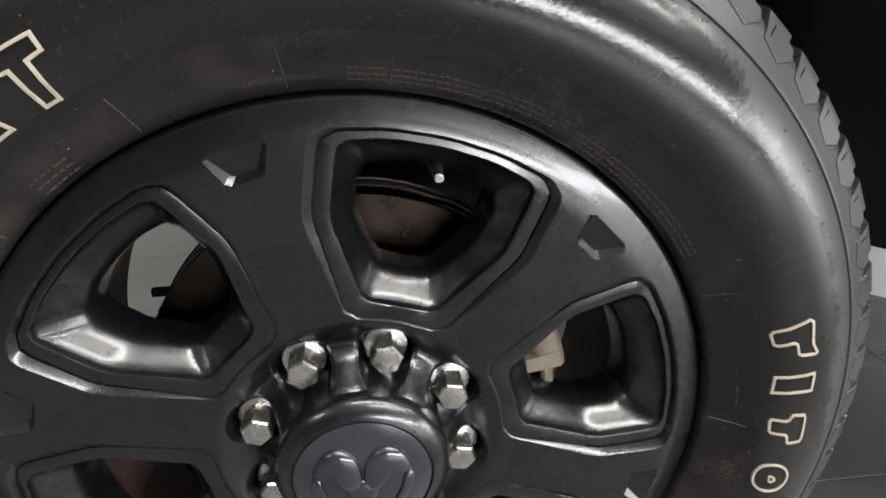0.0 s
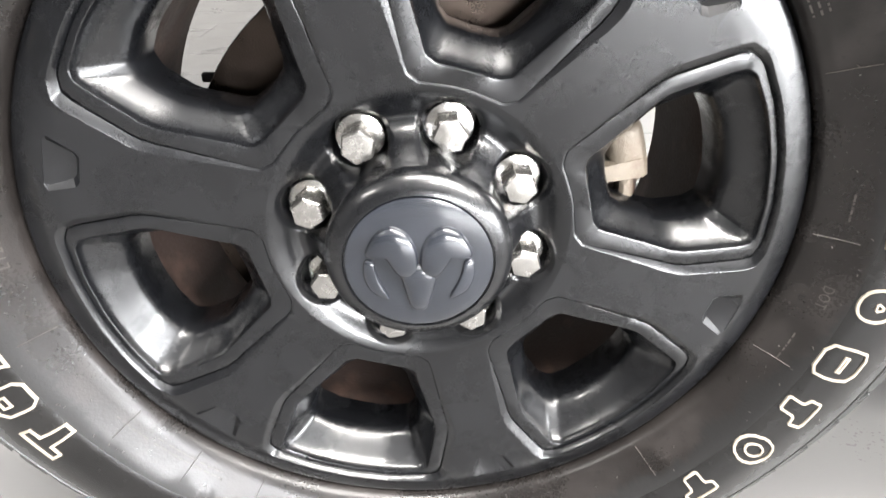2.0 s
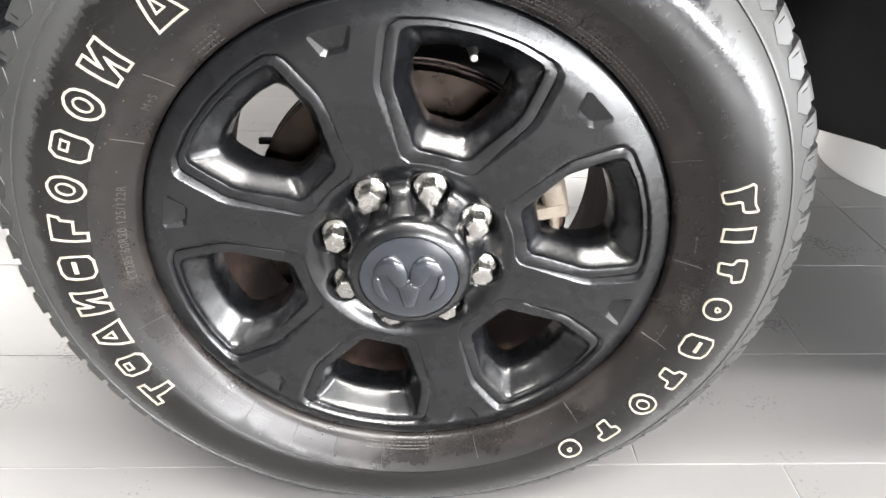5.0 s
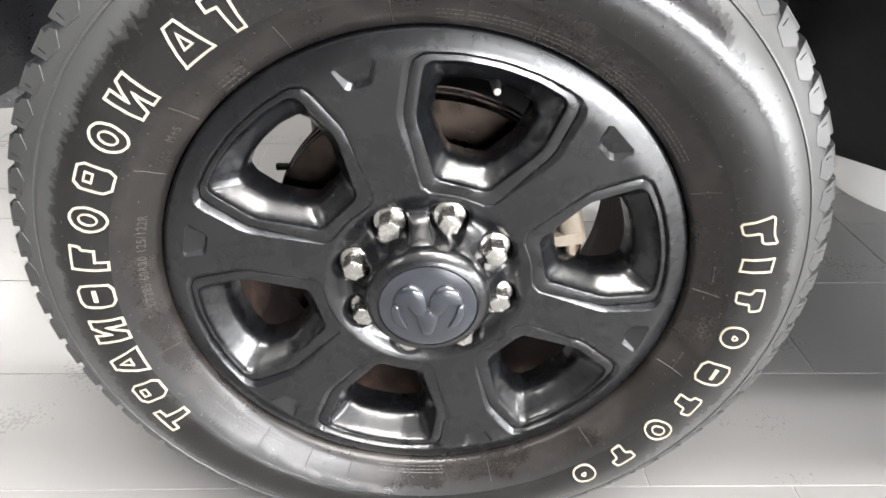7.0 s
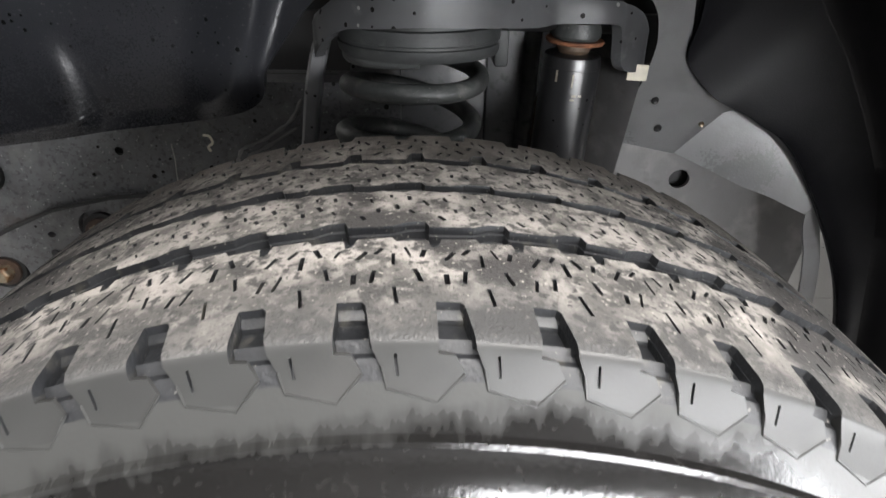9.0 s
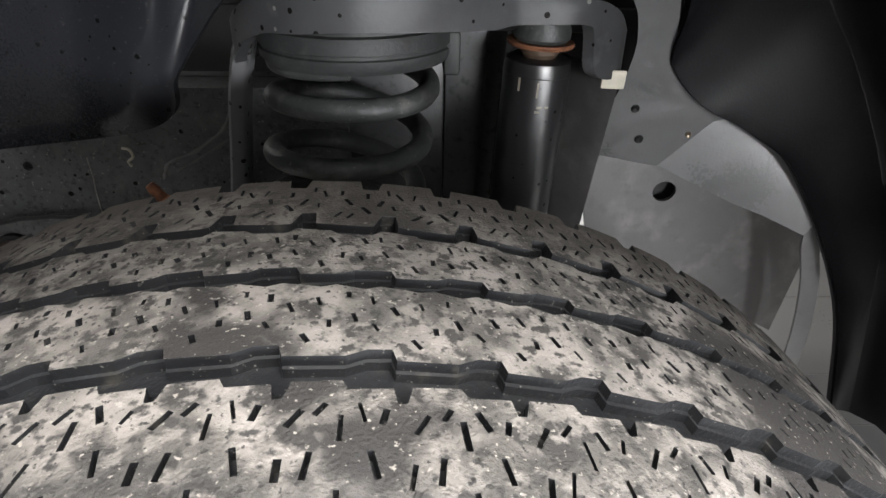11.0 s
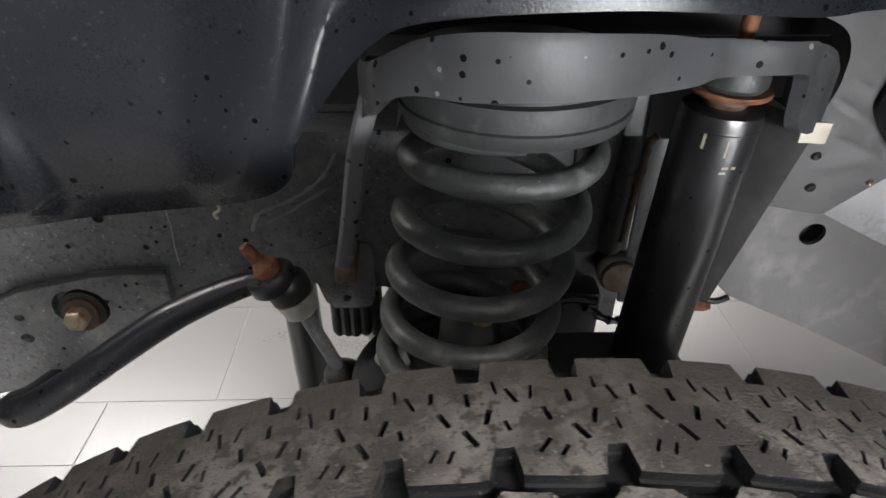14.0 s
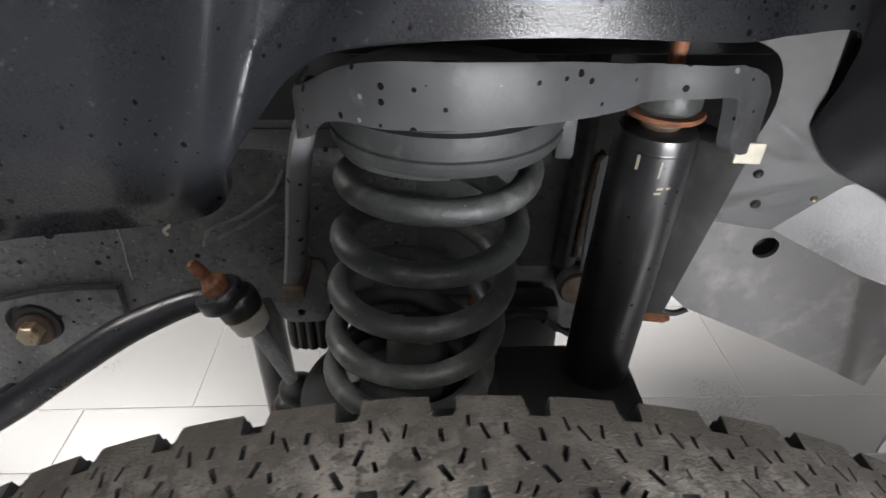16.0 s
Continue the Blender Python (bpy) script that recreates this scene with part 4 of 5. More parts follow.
for n in NUTS:
    if nut_mesh is None:
        b = bmesh.new()
        loops = [[Vector((rr * math.cos(TAU * k / 24), -h, rr * math.sin(TAU * k / 24))) for k in range(24)] for rr, h in ((0.0172, -0.001), (0.0172, 0.0150), (0.0168, 0.0165), (0.0142, 0.0172))]
        for sc, h in ((1.0, 0.0176), (1.0, 0.0372), (0.90, 0.0392), (0.60, 0.0396), (0.30, 0.0397)):
            ring = []
            for k in range(24):
                a = TAU * k / 24
                rad = sc * 0.0110 / math.cos(a % (TAU / 6) - TAU / 12)
                ring.append(Vector((rad * math.cos(a), -h, rad * math.sin(a))))
            loops.append(ring)
        rings(b, loops, True, True, True)
        nut_mesh = finish(b, 14)
    part("lug_nut", nut_mesh, CHROME, wheel, "chrome hexagonal lug nut", C @ Matrix.Translation((0.0826 * math.cos(n), 0.0275, 0.0826 * math.sin(n))) @ Matrix.Rotation(-n * 1.7, 4, "Y"))

cap = part("centre_cap", lathe(bmesh.new(), [(0.0600, 0.0160), (0.0655, 0.0120), (0.0660, -0.0200), (0.0662, -0.0320), (0.0656, -0.0350), (0.0640, -0.0378), (0.0600, -0.0416), (0.0550, -0.0440), (0.0528, -0.0445), (0.0522, -0.0424), (0.0515, -0.0424)], 96), SATIN, wheel, "black centre cap", C, 35)
b = bmesh.new()
lathe(b, [(0.0518, -0.0420), (0.0510, -0.0440), (0.0480, -0.0449), (0.0400, -0.0460), (0.0250, -0.0471), (0.0120, -0.0476), (0.0004, -0.0477)], 80)
badge = part("cap_disc", b, CAPGLASS, cap, "dark blue-grey enamel disc", C, 50)


def emblem(points, rise, name="emblem"):
    """A raised plain shape on the cap's disc; points (u, v) in the disc's plane."""
    bm = bmesh.new()
    cu, cv = sum(p[0] for p in points) / len(points), sum(p[1] for p in points) / len(points)

    def disc(u, v, h):
        r = math.hypot(u, v)
        return Vector((u, float(np.interp(r, [0.0004, 0.012, 0.025, 0.040, 0.048, 0.0528], [-0.0477, -0.0476, -0.0471, -0.0460, -0.0449, -0.0440])) - h, v))
    loops = []
    for s, h in ((1.0, -0.0006), (0.97, rise * 0.35), (0.90, rise * 0.62), (0.72, rise * 0.9), (0.45, rise), (0.2, rise * 1.04)):
        loops.append([disc(cu + (u - cu) * s, cv + (v - cv) * s, h) for u, v in points])
    rings(bm, loops, True, False, True)
    part(name, bm, CAPGLASS, cap, "raised plain emblem in the cap's colour", C, 60)


for sgn in (-1, 1):
    emblem(rounded([(sgn * u, v) for u, v in ((-0.0004, 0.0050), (0.0025, 0.0190), (0.0090, 0.0285), (0.0185, 0.0325), (0.0285, 0.0275), (0.0350, 0.0170), (0.0378, 0.0085), (0.0300, 0.0080), (0.0235, 0.0105), (0.0180, 0.0005), (0.0125, -0.0085), (0.0020, -0.0080))], 0.25, 2), 0.0056)
    emblem(rounded([(sgn * u, v) for u, v in ((0.0378, 0.0065), (0.0392, -0.0075), (0.0345, -0.0205), (0.0230, -0.0280), (0.0205, -0.0260), (0.0265, -0.0140), (0.0300, -0.0030), (0.0310, 0.0060))], 0.22, 2), 0.0030)
emblem(rounded([(-0.0135, -0.0020), (0.0, 0.0035), (0.0135, -0.0020), (0.0115, -0.0130), (0.0085, -0.0250), (0.0055, -0.0365), (-0.0055, -0.0365), (-0.0085, -0.0250), (-0.0115, -0.0130)], 0.22, 2), 0.0046)

b = bmesh.new()
tube(b, [(0.061, 0.016, 0.2225 + WHEEL_Z), (0.061, 0.002, 0.2212 + WHEEL_Z), (0.061, -0.010, 0.2198 + WHEEL_Z)], [0.0058, 0.0044, 0.0034], 12)
valve = part("valve_stem", b, BLACK, wheel, "black rubber tyre valve")
b = bmesh.new()
tube(b, [(0.061, -0.0085, 0.2200 + WHEEL_Z), (0.061, -0.0108, 0.2197 + WHEEL_Z), (0.061, -0.0118, 0.2196 + WHEEL_Z)], [0.0034, 0.0034, 0.0024], 12)
part("valve_cap", b, ALLOY, valve)

# the brake behind the wheel
brake = thing("brake_disc", "worn steel brake disc behind the wheel", "brake disc", (0, 0.09, WHEEL_Z - 0.185))
part("disc", lathe(bmesh.new(), [(0.095, 0.070), (0.1835, 0.070), (0.1845, 0.072), (0.1845, 0.080), (0.17, 0.081), (0.17, 0.093), (0.1845, 0.094), (0.1845, 0.102), (0.1835, 0.104), (0.095, 0.104), (0.095, 0.070)], 96), ROTOR, brake, m=C)
part("hat", lathe(bmesh.new(), [(0.02, 0.030), (0.088, 0.030), (0.094, 0.034), (0.096, 0.074), (0.096, 0.104), (0.02, 0.104)], 64), ROTOR_EDGE, brake, m=C)
b = bmesh.new()
lathe(b, [(0.08, 0.110), (0.180, 0.112), (0.184, 0.108), (0.186, 0.108), (0.184, 0.114), (0.08, 0.114)], 72)
part("dust_shield", b, ROTOR_EDGE, brake, m=C)
b = bmesh.new()
rect_box(b, -0.178, -0.150, 0.106, 0.113, 0.486, 0.4935, 0.0015)
part("sensor_tab", b, UNDER, brake)
caliper = thing("brake_caliper", "rough cast brake caliper over the disc", "brake caliper", (0.18, 0.08, WHEEL_Z - 0.02))


def sector(r0, r1, a0, a1, y0, y1, bevel=0.004, steps=10):
    """A cast block that follows the disc, with chamfered front edges."""
    b = bmesh.new()
    loops = []
    for k in range(steps + 1):
        a = radians(a0 + (a1 - a0) * k / steps)
        e = bevel if k in (0, steps) else 0.0
        loops.append([wheel_pt(a, r, y) for r, y in ((r0, y0 + bevel + e), (r0 + bevel, y0 + e), (r1 - bevel, y0 + e), (r1, y0 + bevel + e), (r1, y1), (r0, y1))])
    rings(b, loops, True, True, True)
    return b


part("body", sector(0.112, 0.1822, 8.6, 15, 0.036, 0.066, 0.005), CALIPER, caliper, m=C, smooth=60)
part("shoulder", sector(0.1540, 0.1822, 13.0, 23.5, 0.0364, 0.066, 0.005), CALIPER, caliper, m=C, smooth=60)
# dark material here carries the shade of the recess
part("web", sector(0.112, 0.1795, -6, 24, 0.057, 0.066), ROTOR_EDGE, caliper, "recessed web with its shade put into a dark colour", m=C, smooth=40)
part("rib", sector(0.1600, 0.1710, -6, 10, 0.038, 0.060, 0.003), CALIPER, caliper, m=C, smooth=40)
part("rib", sector(0.1280, 0.1390, -6, 10, 0.038, 0.060, 0.003), CALIPER, caliper, m=C, smooth=40)
part("foot", sector(0.125, 0.1780, -9, -3, 0.040, 0.066), CALIPER, caliper, m=C, smooth=40)
part("bridge", sector(0.170, 0.1850, 4, 22, 0.060, 0.150), CALIPER, caliper, m=C, smooth=40)
part("bracket", sector(0.125, 0.180, -8, 26, 0.108, 0.150), CALIPER, caliper, m=C, smooth=40)

# ---- the wheel arch ----
ARCH = [((-0.625, 0.49), (-0.575, 0.470, 0.490)), ((-0.605, 0.60), (-0.555, 0.475, 0.620)), ((-0.580, 0.69), (-0.530, 0.478, 0.705)), ((-0.515, 0.82), (-0.366, 0.462, 0.742)),
        ((-0.450, 0.92), (-0.180, 0.443, 0.775)), ((-0.360, 1.02), (-0.150, 0.435, 0.820)), ((-0.260, 1.11), (-0.125, 0.430, 0.853)), ((-0.165, 1.18), (-0.095, 0.428, 0.887)),
        ((-0.070, 1.21), (-0.055, 0.425, 0.904)), ((0.050, 1.21), (0.065, 0.420, 0.912)), ((0.150, 1.185), (0.190, 0.440, 0.904)), ((0.215, 1.145), (0.238, 0.455, 0.905)),
        ((0.280, 1.095), (0.287, 0.462, 0.905)), ((0.340, 1.04), (0.298, 0.476, 0.870)), ((0.395, 0.98), (0.297, 0.487, 0.836)), ((0.430, 0.94), (0.305, 0.493, 0.815)), ((0.465, 0.895), (0.3425, 0.495, 0.780)),
        ((0.515, 0.82), (0.388, 0.484, 0.758)), ((0.580, 0.69), (0.448, 0.475, 0.712)), ((0.605, 0.55), (0.535, 0.462, 0.560)), ((0.625, 0.40), (0.575, 0.450, 0.400))]
inner = smooth_path([e for _, e in ARCH], 18)
outer = smooth_path([(p[0], 0, p[1]) for p, _ in ARCH], 18)


def relief(u, v):
    """How far the liner's upright face stands back (+) or forward (-): a round-topped pad, a leaning lower field and the trough beside the tower."""
    side = (-0.387 - u) / 0.100 if u < -0.387 else (u + 0.387) / 0.046
    p = 2.0 if u < -0.387 else 4.0
    inside = 1 - (side ** p + (max(0.0, v - 0.735) / 0.121) ** p) ** (1 / p)
    pad = -ease(inside * 3.0 + 0.2) * (0.006 + 0.095 * max(0.0, 0.856 - v))
    crease = 0.838 - 0.20 * (u + 0.34)
    field = 0.07 * max(0.0, crease - v) * ease((u + 0.350) / 0.06) * ease((-0.19 - u) / 0.06)
    fold = -0.178 + 0.27 * max(0.0, v - 0.786)
    back = 0.030 * ease((u - fold) / 0.026) * (1 - ease((u - fold - 0.036) / 0.070))
    ridge = -0.012 * ease((u - fold + 0.075) / 0.075) * (1 - ease((u - fold) / 0.10))
    return pad + field + back + ridge


bm = bmesh.new()
rows = []
for e, o in zip(inner, outer):
    back = Vector((o.x * 0.955, e.y, 0.43 + (o.z - 0.43) * 0.955))
    line = []
    for k in range(55):
        p = e.lerp(back, (k / 54) ** 1.2) + Vector((0, 0.004 * math.sin(math.pi * k / 54), 0))
        p.y += relief(p.x, p.z) * min(1.0, 0.15 + (p - e).length / 0.035)
        line.append(p)
    line.insert(0, line[0] + Vector((0, 0.012, 0)))
    line += [Vector((o.x * 0.985, e.y - 0.022, 0.43 + (o.z - 0.43) * 0.985)), Vector((o.x, e.y - 0.075, o.z)), Vector((o.x, 0.18, o.z)), Vector((o.x, -0.02, o.z)), Vector((o.x, -0.07, o.z))]
    for p in line:          # the rear end is cut off at a slant
        if p.x > 0.5:
            p.z = max(p.z, 0.405 + 0.38 * max(0.0, 0.30 - p.y))
    rows.append(line)
liner = thing("wheel_arch_liner", "dark grey moulded plastic wheel arch liner spattered with mud", "wheel arch liner", (0, 0.2, 0.44))
split = next(i for i, e in enumerate(inner) if e.x > 0.292)
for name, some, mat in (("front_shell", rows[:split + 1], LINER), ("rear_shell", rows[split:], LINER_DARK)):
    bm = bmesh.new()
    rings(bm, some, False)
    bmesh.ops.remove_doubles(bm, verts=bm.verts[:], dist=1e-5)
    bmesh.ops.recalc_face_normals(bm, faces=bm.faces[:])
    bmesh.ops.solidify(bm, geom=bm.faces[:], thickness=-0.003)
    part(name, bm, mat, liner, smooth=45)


def liner_y(u):
    return 0.443 + (0.478 - 0.443) * min(1, max(0, (-0.18 - u) / 0.35))


for x, z in ((-0.278, 0.852), (-0.44, 0.90)):
    bm = bmesh.new()
    lathe(bm, [(0.0002, -0.0035), (0.004, -0.003), (0.0075, -0.0012), (0.008, 0.001)], 16, "y", (x, liner_y(x) + 0.001, z))
    part("push_clip", bm, BLACK, liner)

# painted steel panel beside the damper
panel = thing("inner_wing_panel", "grey painted steel inner wing panel with dust and a round hole", "body panel", (0.4, 0.59, 0.45))


def sheet_y(z):
    return 0.514 + 0.33 * (0.773 - z)


EDGE = [(0.204, 0.945), (0.206, 0.900), (0.224, 0.896), (0.242, 0.887), (0.253, 0.873), (0.259, 0.855), (0.262, 0.835), (0.259, 0.801), (0.252, 0.770), (0.249, 0.716), (0.264, 0.713), (0.303, 0.704), (0.324, 0.700), (0.366, 0.757), (0.398, 0.752), (0.354, 0.784), (0.314, 0.820), (0.300, 0.838), (0.293, 0.870), (0.285, 0.905), (0.280, 0.945)]
bm = bmesh.new()
bm.faces.new([bm.verts.new((p.x, sheet_y(p.z), p.z)) for p in [Vector((0.204, 0, 0.945))] + smooth_path([(x, 0, z) for x, z in EDGE[1:10]], 4) + [Vector((x, 0, z)) for x, z in EDGE[10:]]])
bmesh.ops.solidify(bm, geom=bm.faces[:], thickness=0.003)
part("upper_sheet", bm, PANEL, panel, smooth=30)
bm = bmesh.new()
v = [bm.verts.new(p) for p in ((0.366, 0.519, 0.757), (0.324, 0.544, 0.700), (0.3598, 0.521, 0.6873), (0.403, 0.5045, 0.6695), (0.4372, 0.4938, 0.6591), (0.4804, 0.4813, 0.641), (0.492, 0.480, 0.668), (0.470, 0.486, 0.690), (0.441, 0.497, 0.703))]
bm.faces.new(v)
low = [bm.verts.new((q.co.x + 0.004, 0.588, q.co.z - 0.004)) for q in v[1:6]]
for a in range(4):
    bm.faces.new((v[1 + a], v[2 + a], low[a + 1], low[a]))
top = [bm.verts.new(q.co + Vector((0.020, 0.004, 0.034))) for q in (v[0], v[8], v[7], v[6])]
for a, (q0, q1) in enumerate(((v[0], v[8]), (v[8], v[7]), (v[7], v[6]))):
    bm.faces.new((q0, q1, top[a + 1], top[a]))
bmesh.ops.recalc_face_normals(bm, faces=bm.faces[:])
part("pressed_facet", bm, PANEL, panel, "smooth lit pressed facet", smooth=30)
bm = bmesh.new()
hole = [(0.362 + 0.0145 * math.cos(TAU * k / 24), 0.645 + 0.0135 * math.sin(TAU * k / 24)) for k in range(24)]


lines = fill_with_holes(bm, [(0.246, 0.725), (0.33, 0.722), (0.50, 0.680), (0.577, 0.655), (0.575, 0.58), (0.566, 0.50), (0.558, 0.427), (0.479, 0.470), (0.395, 0.513), (0.290, 0.563), (0.272, 0.580)], [hole], lambda u, v: Vector((u, 0.590, v)))
for loop in lines:
    skirt(bm, loop, lambda co: co + Vector((0, 0.006, 0)))
part("lower_sheet", bm, DUSTY_SHADED, panel, "dusty grey lower sheet with the facet's shade in its colour", smooth=30)
for x, y, z, r in ((0.2930, 0.5262, 0.7360, 0.0048), (0.2790, 0.5140, 0.7730, 0.0044), (0.3450, 0.5245, 0.7420, 0.0032)):
    b = bmesh.new()
    lathe(b, [(0.0002, 0.0), (r * 0.8, 0.0012), (r, 0.0), (r, -0.002)], 14, "z")
    for v in b.verts:
        v.co = Matrix.Translation((x, y - 0.002, z)) @ Vector((0, -1, -0.33)).to_track_quat("Z", "Y").to_matrix().to_4x4() @ v.co
    part("plug", b, ZINC if x > 0.33 else BLACK, panel)
b = bmesh.new()
rows = []
for k, p in enumerate(smooth_path([(0.494, 0.486, 0.655), (0.500, 0.490, 0.620), (0.514, 0.490, 0.575), (0.525, 0.492, 0.52), (0.531, 0.495, 0.47), (0.536, 0.50, 0.41)], 5)):
    rows.append([p + Vector((dx, dy, 0)) for dx, dy in ((-0.011, 0.003), (-0.011, 0), (0.011, 0), (0.011, 0.003))])
rings(b, rows, True, True, True)
solo("brace_strap", b, PANEL, "curved grey steel brace strap at the inner wing panel", "strap", smooth=40)
# black box added behind the round hole in place of its shade
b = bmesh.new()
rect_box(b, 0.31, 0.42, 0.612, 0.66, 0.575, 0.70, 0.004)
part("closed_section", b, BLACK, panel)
# dark backing added so that gaps round the tower stay black
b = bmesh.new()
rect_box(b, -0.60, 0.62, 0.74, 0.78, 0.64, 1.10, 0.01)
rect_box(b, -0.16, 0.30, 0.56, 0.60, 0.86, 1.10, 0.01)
solo("bulkhead", b, UNDER, "dark plain backing added behind the suspension", "bulkhead", kind="structure")


def small_plate(name, label, category, centre, sx, sz, mat, tilt=0.0, thick=0.003):
    b = bmesh.new()
    rect_box(b, -sx / 2, sx / 2, 0, thick, -sz / 2, sz / 2, 0.001)
    b2 = solo(name, b, mat, label, category, m=Matrix.Translation(centre) @ Matrix.Rotation(tilt, 4, "Y"))
    return b2


small_plate("retaining_clip", "small cream plastic retaining clip on the edge of the spring tower", "clip", (0.2355, 0.4615, 0.8155), 0.022, 0.017, CREAM, 0.05)
b = bmesh.new()
tube(b, smooth_path([(-0.264, 0.548, 0.716), (-0.256, 0.546, 0.715), (-0.253, 0.545, 0.707), (-0.259, 0.545, 0.702), (-0.257, 0.546, 0.696)], 4), 0.0016, 8)
solo("wire_clip", b, CREAM, "small bent cream wire clip on the frame rail", "clip")

# ---- frame rail ----
rail = thing("frame_rail", "dark grey painted steel frame rail with mud spots and rust", "frame rail", (-0.4, 0.6, 0.42))
bm = bmesh.new()
line = fill_with_holes(bm, [(-1.3, 0.780), (-1.3, 0.36), (-0.72, 0.392), (-0.66, 0.420), (-0.565, 0.461), (-0.54, 0.478), (-0.48, 0.494), (-0.465, 0.508), (-0.391, 0.537), (-0.345, 0.575), (-0.31, 0.602), (-0.18, 0.612), (-0.10, 0.606), (-0.07, 0.590), (-0.02, 0.590), (-0.02, 0.862), (-0.06, 0.862), (-0.085, 0.780)],
                       [[(x + r * math.cos(TAU * k / 14), z + r * math.sin(TAU * k / 14)) for k in range(14)] for x, z, r in ((-0.375, 0.692, 0.0055), (-0.485, 0.577, 0.008), (-0.486, 0.549, 0.010))], lambda u, v: Vector((u, 0.556, v)))
for k, loop in enumerate(line):
    skirt(bm, loop, lambda co: co + Vector((0, 0.07 if k == 0 else 0.006, 0)))
part("web", bm, FRAME, rail, smooth=30)
# near-black sheets added behind the rail's holes for their inner shade
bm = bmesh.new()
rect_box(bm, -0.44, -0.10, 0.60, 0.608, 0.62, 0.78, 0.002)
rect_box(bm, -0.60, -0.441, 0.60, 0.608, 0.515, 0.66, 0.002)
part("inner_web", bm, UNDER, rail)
bm = bmesh.new()
tube(bm, smooth_path([(-0.3085, 0.5560, 0.702), (-0.3075, 0.5558, 0.680), (-0.3090, 0.5558, 0.660), (-0.3090, 0.5560, 0.636)], 3), 0.0008, 6)
part("paint_run", bm, ALLOY, rail, "thin pale scratch line")
PLATE = [(-0.321, 0.634), (-0.36, 0.634), (-0.396, 0.631), (-0.475, 0.613), (-0.542, 0.583), (-0.616, 0.543), (-0.72, 0.49), (-0.72, 0.385), (-0.667, 0.411), (-0.565, 0.453), (-0.545, 0.470), (-0.483, 0.486), (-0.470, 0.500), (-0.391, 0.530), (-0.335, 0.575), (-0.323, 0.582)]
bm = bmesh.new()
seat_holes = []
for x, z in ((-0.557, 0.522), (-0.416, 0.592)):
    seat_holes.append([(x + 0.029 * math.cos(TAU * k / 24), z + 0.025 * math.sin(TAU * k / 24)) for k in range(24)])
for x, z, r in ((-0.483, 0.580, 0.0055), (-0.484, 0.552, 0.0075)):
    seat_holes.append([(x + r * math.cos(TAU * k / 12), z + 0.8 * r * math.sin(TAU * k / 12)) for k in range(12)])
line = fill_with_holes(bm, PLATE, seat_holes, lambda u, v: Vector((u, 0.544, v)))
for loop in line:
    skirt(bm, loop, lambda co: co + Vector((0, 0.011, 0)))
plate = part("gusset_plate", bm, FRAME, rail, "dark bolted gusset plate", smooth=30)
bm = bmesh.new()
tube(bm, [(x, 0.546, z + 0.001) for x, z in PLATE[:7]], 0.0030, 8)
part("weld_bead", bm, UNDER, plate, "dark weld bead")
bm = bmesh.new()
tube(bm, smooth_path([(-0.229, 0.5555, 0.677), (-0.220, 0.5555, 0.696), (-0.188, 0.5550, 0.711), (-0.157, 0.5545, 0.733), (-0.140, 0.5540, 0.760)], 5), [0.0022 + 0.0008 * math.sin(k * 2.1) for k in range(21)], 8)
part("weld_bead", bm, DUSTY_SHADED, rail, "dusty brown-grey weld bead")
bm = bmesh.new()
tube(bm, smooth_path([(-0.214, 0.5560, 0.686), (-0.185, 0.5555, 0.702), (-0.150, 0.5550, 0.724)], 5), [0.0020 + 0.0008 * math.sin(k * 1.7) for k in range(11)], 8)
part("weld_bead", bm, DUSTY_SHADED, rail, "dusty brown-grey weld bead")


def frame_bolt(x, y, z, tilt=(0, -1, 0.1)):
    t = thing("frame_bolt", "zinc hex bolt with a rusty washer in the frame", "bolt", (x, y, z), "frame bolts")
    a = Vector(tilt).normalized()
    b = bmesh.new()
    hex_head(b, (x, y + 0.012, z), a, 0.0215, 0.015, 0.25, 0)
    part("head", b, ZINC, t, smooth=25)
    b = bmesh.new()
    m = Matrix.Translation((x, y + 0.013, z)) @ a.to_track_quat("Z", "Y").to_matrix().to_4x4()
    lathe(b, [(0.003, 0.001), (0.0185, 0.001), (0.0193, 0.0), (0.0193, -0.004), (0.003, -0.004)], 24, "z")
    b.transform(m)
    part("washer", b, ROTOR_EDGE, t)
    # black ring imitates the shaded cavity round the bolt
    b = bmesh.new()
    lathe(b, [(0.012, 0.004), (0.0245, 0.003), (0.0250, -0.004), (0.012, -0.006)], 24, "z")
    b.transform(Matrix.Translation((0, 0.007, 0)) @ m)
    part("rubber_ring", b, BLACK, t)


frame_bolt(-0.558, 0.530, 0.5235)
frame_bolt(-0.4185, 0.530, 0.5835)
frame_bolt(-0.550, 0.530, 0.661)

# ---- spring tower, spring and damper ----
tower = thing("spring_tower", "grey painted steel spring tower bracket with mud spots", "bracket", (0.07, 0.5, 0.62))
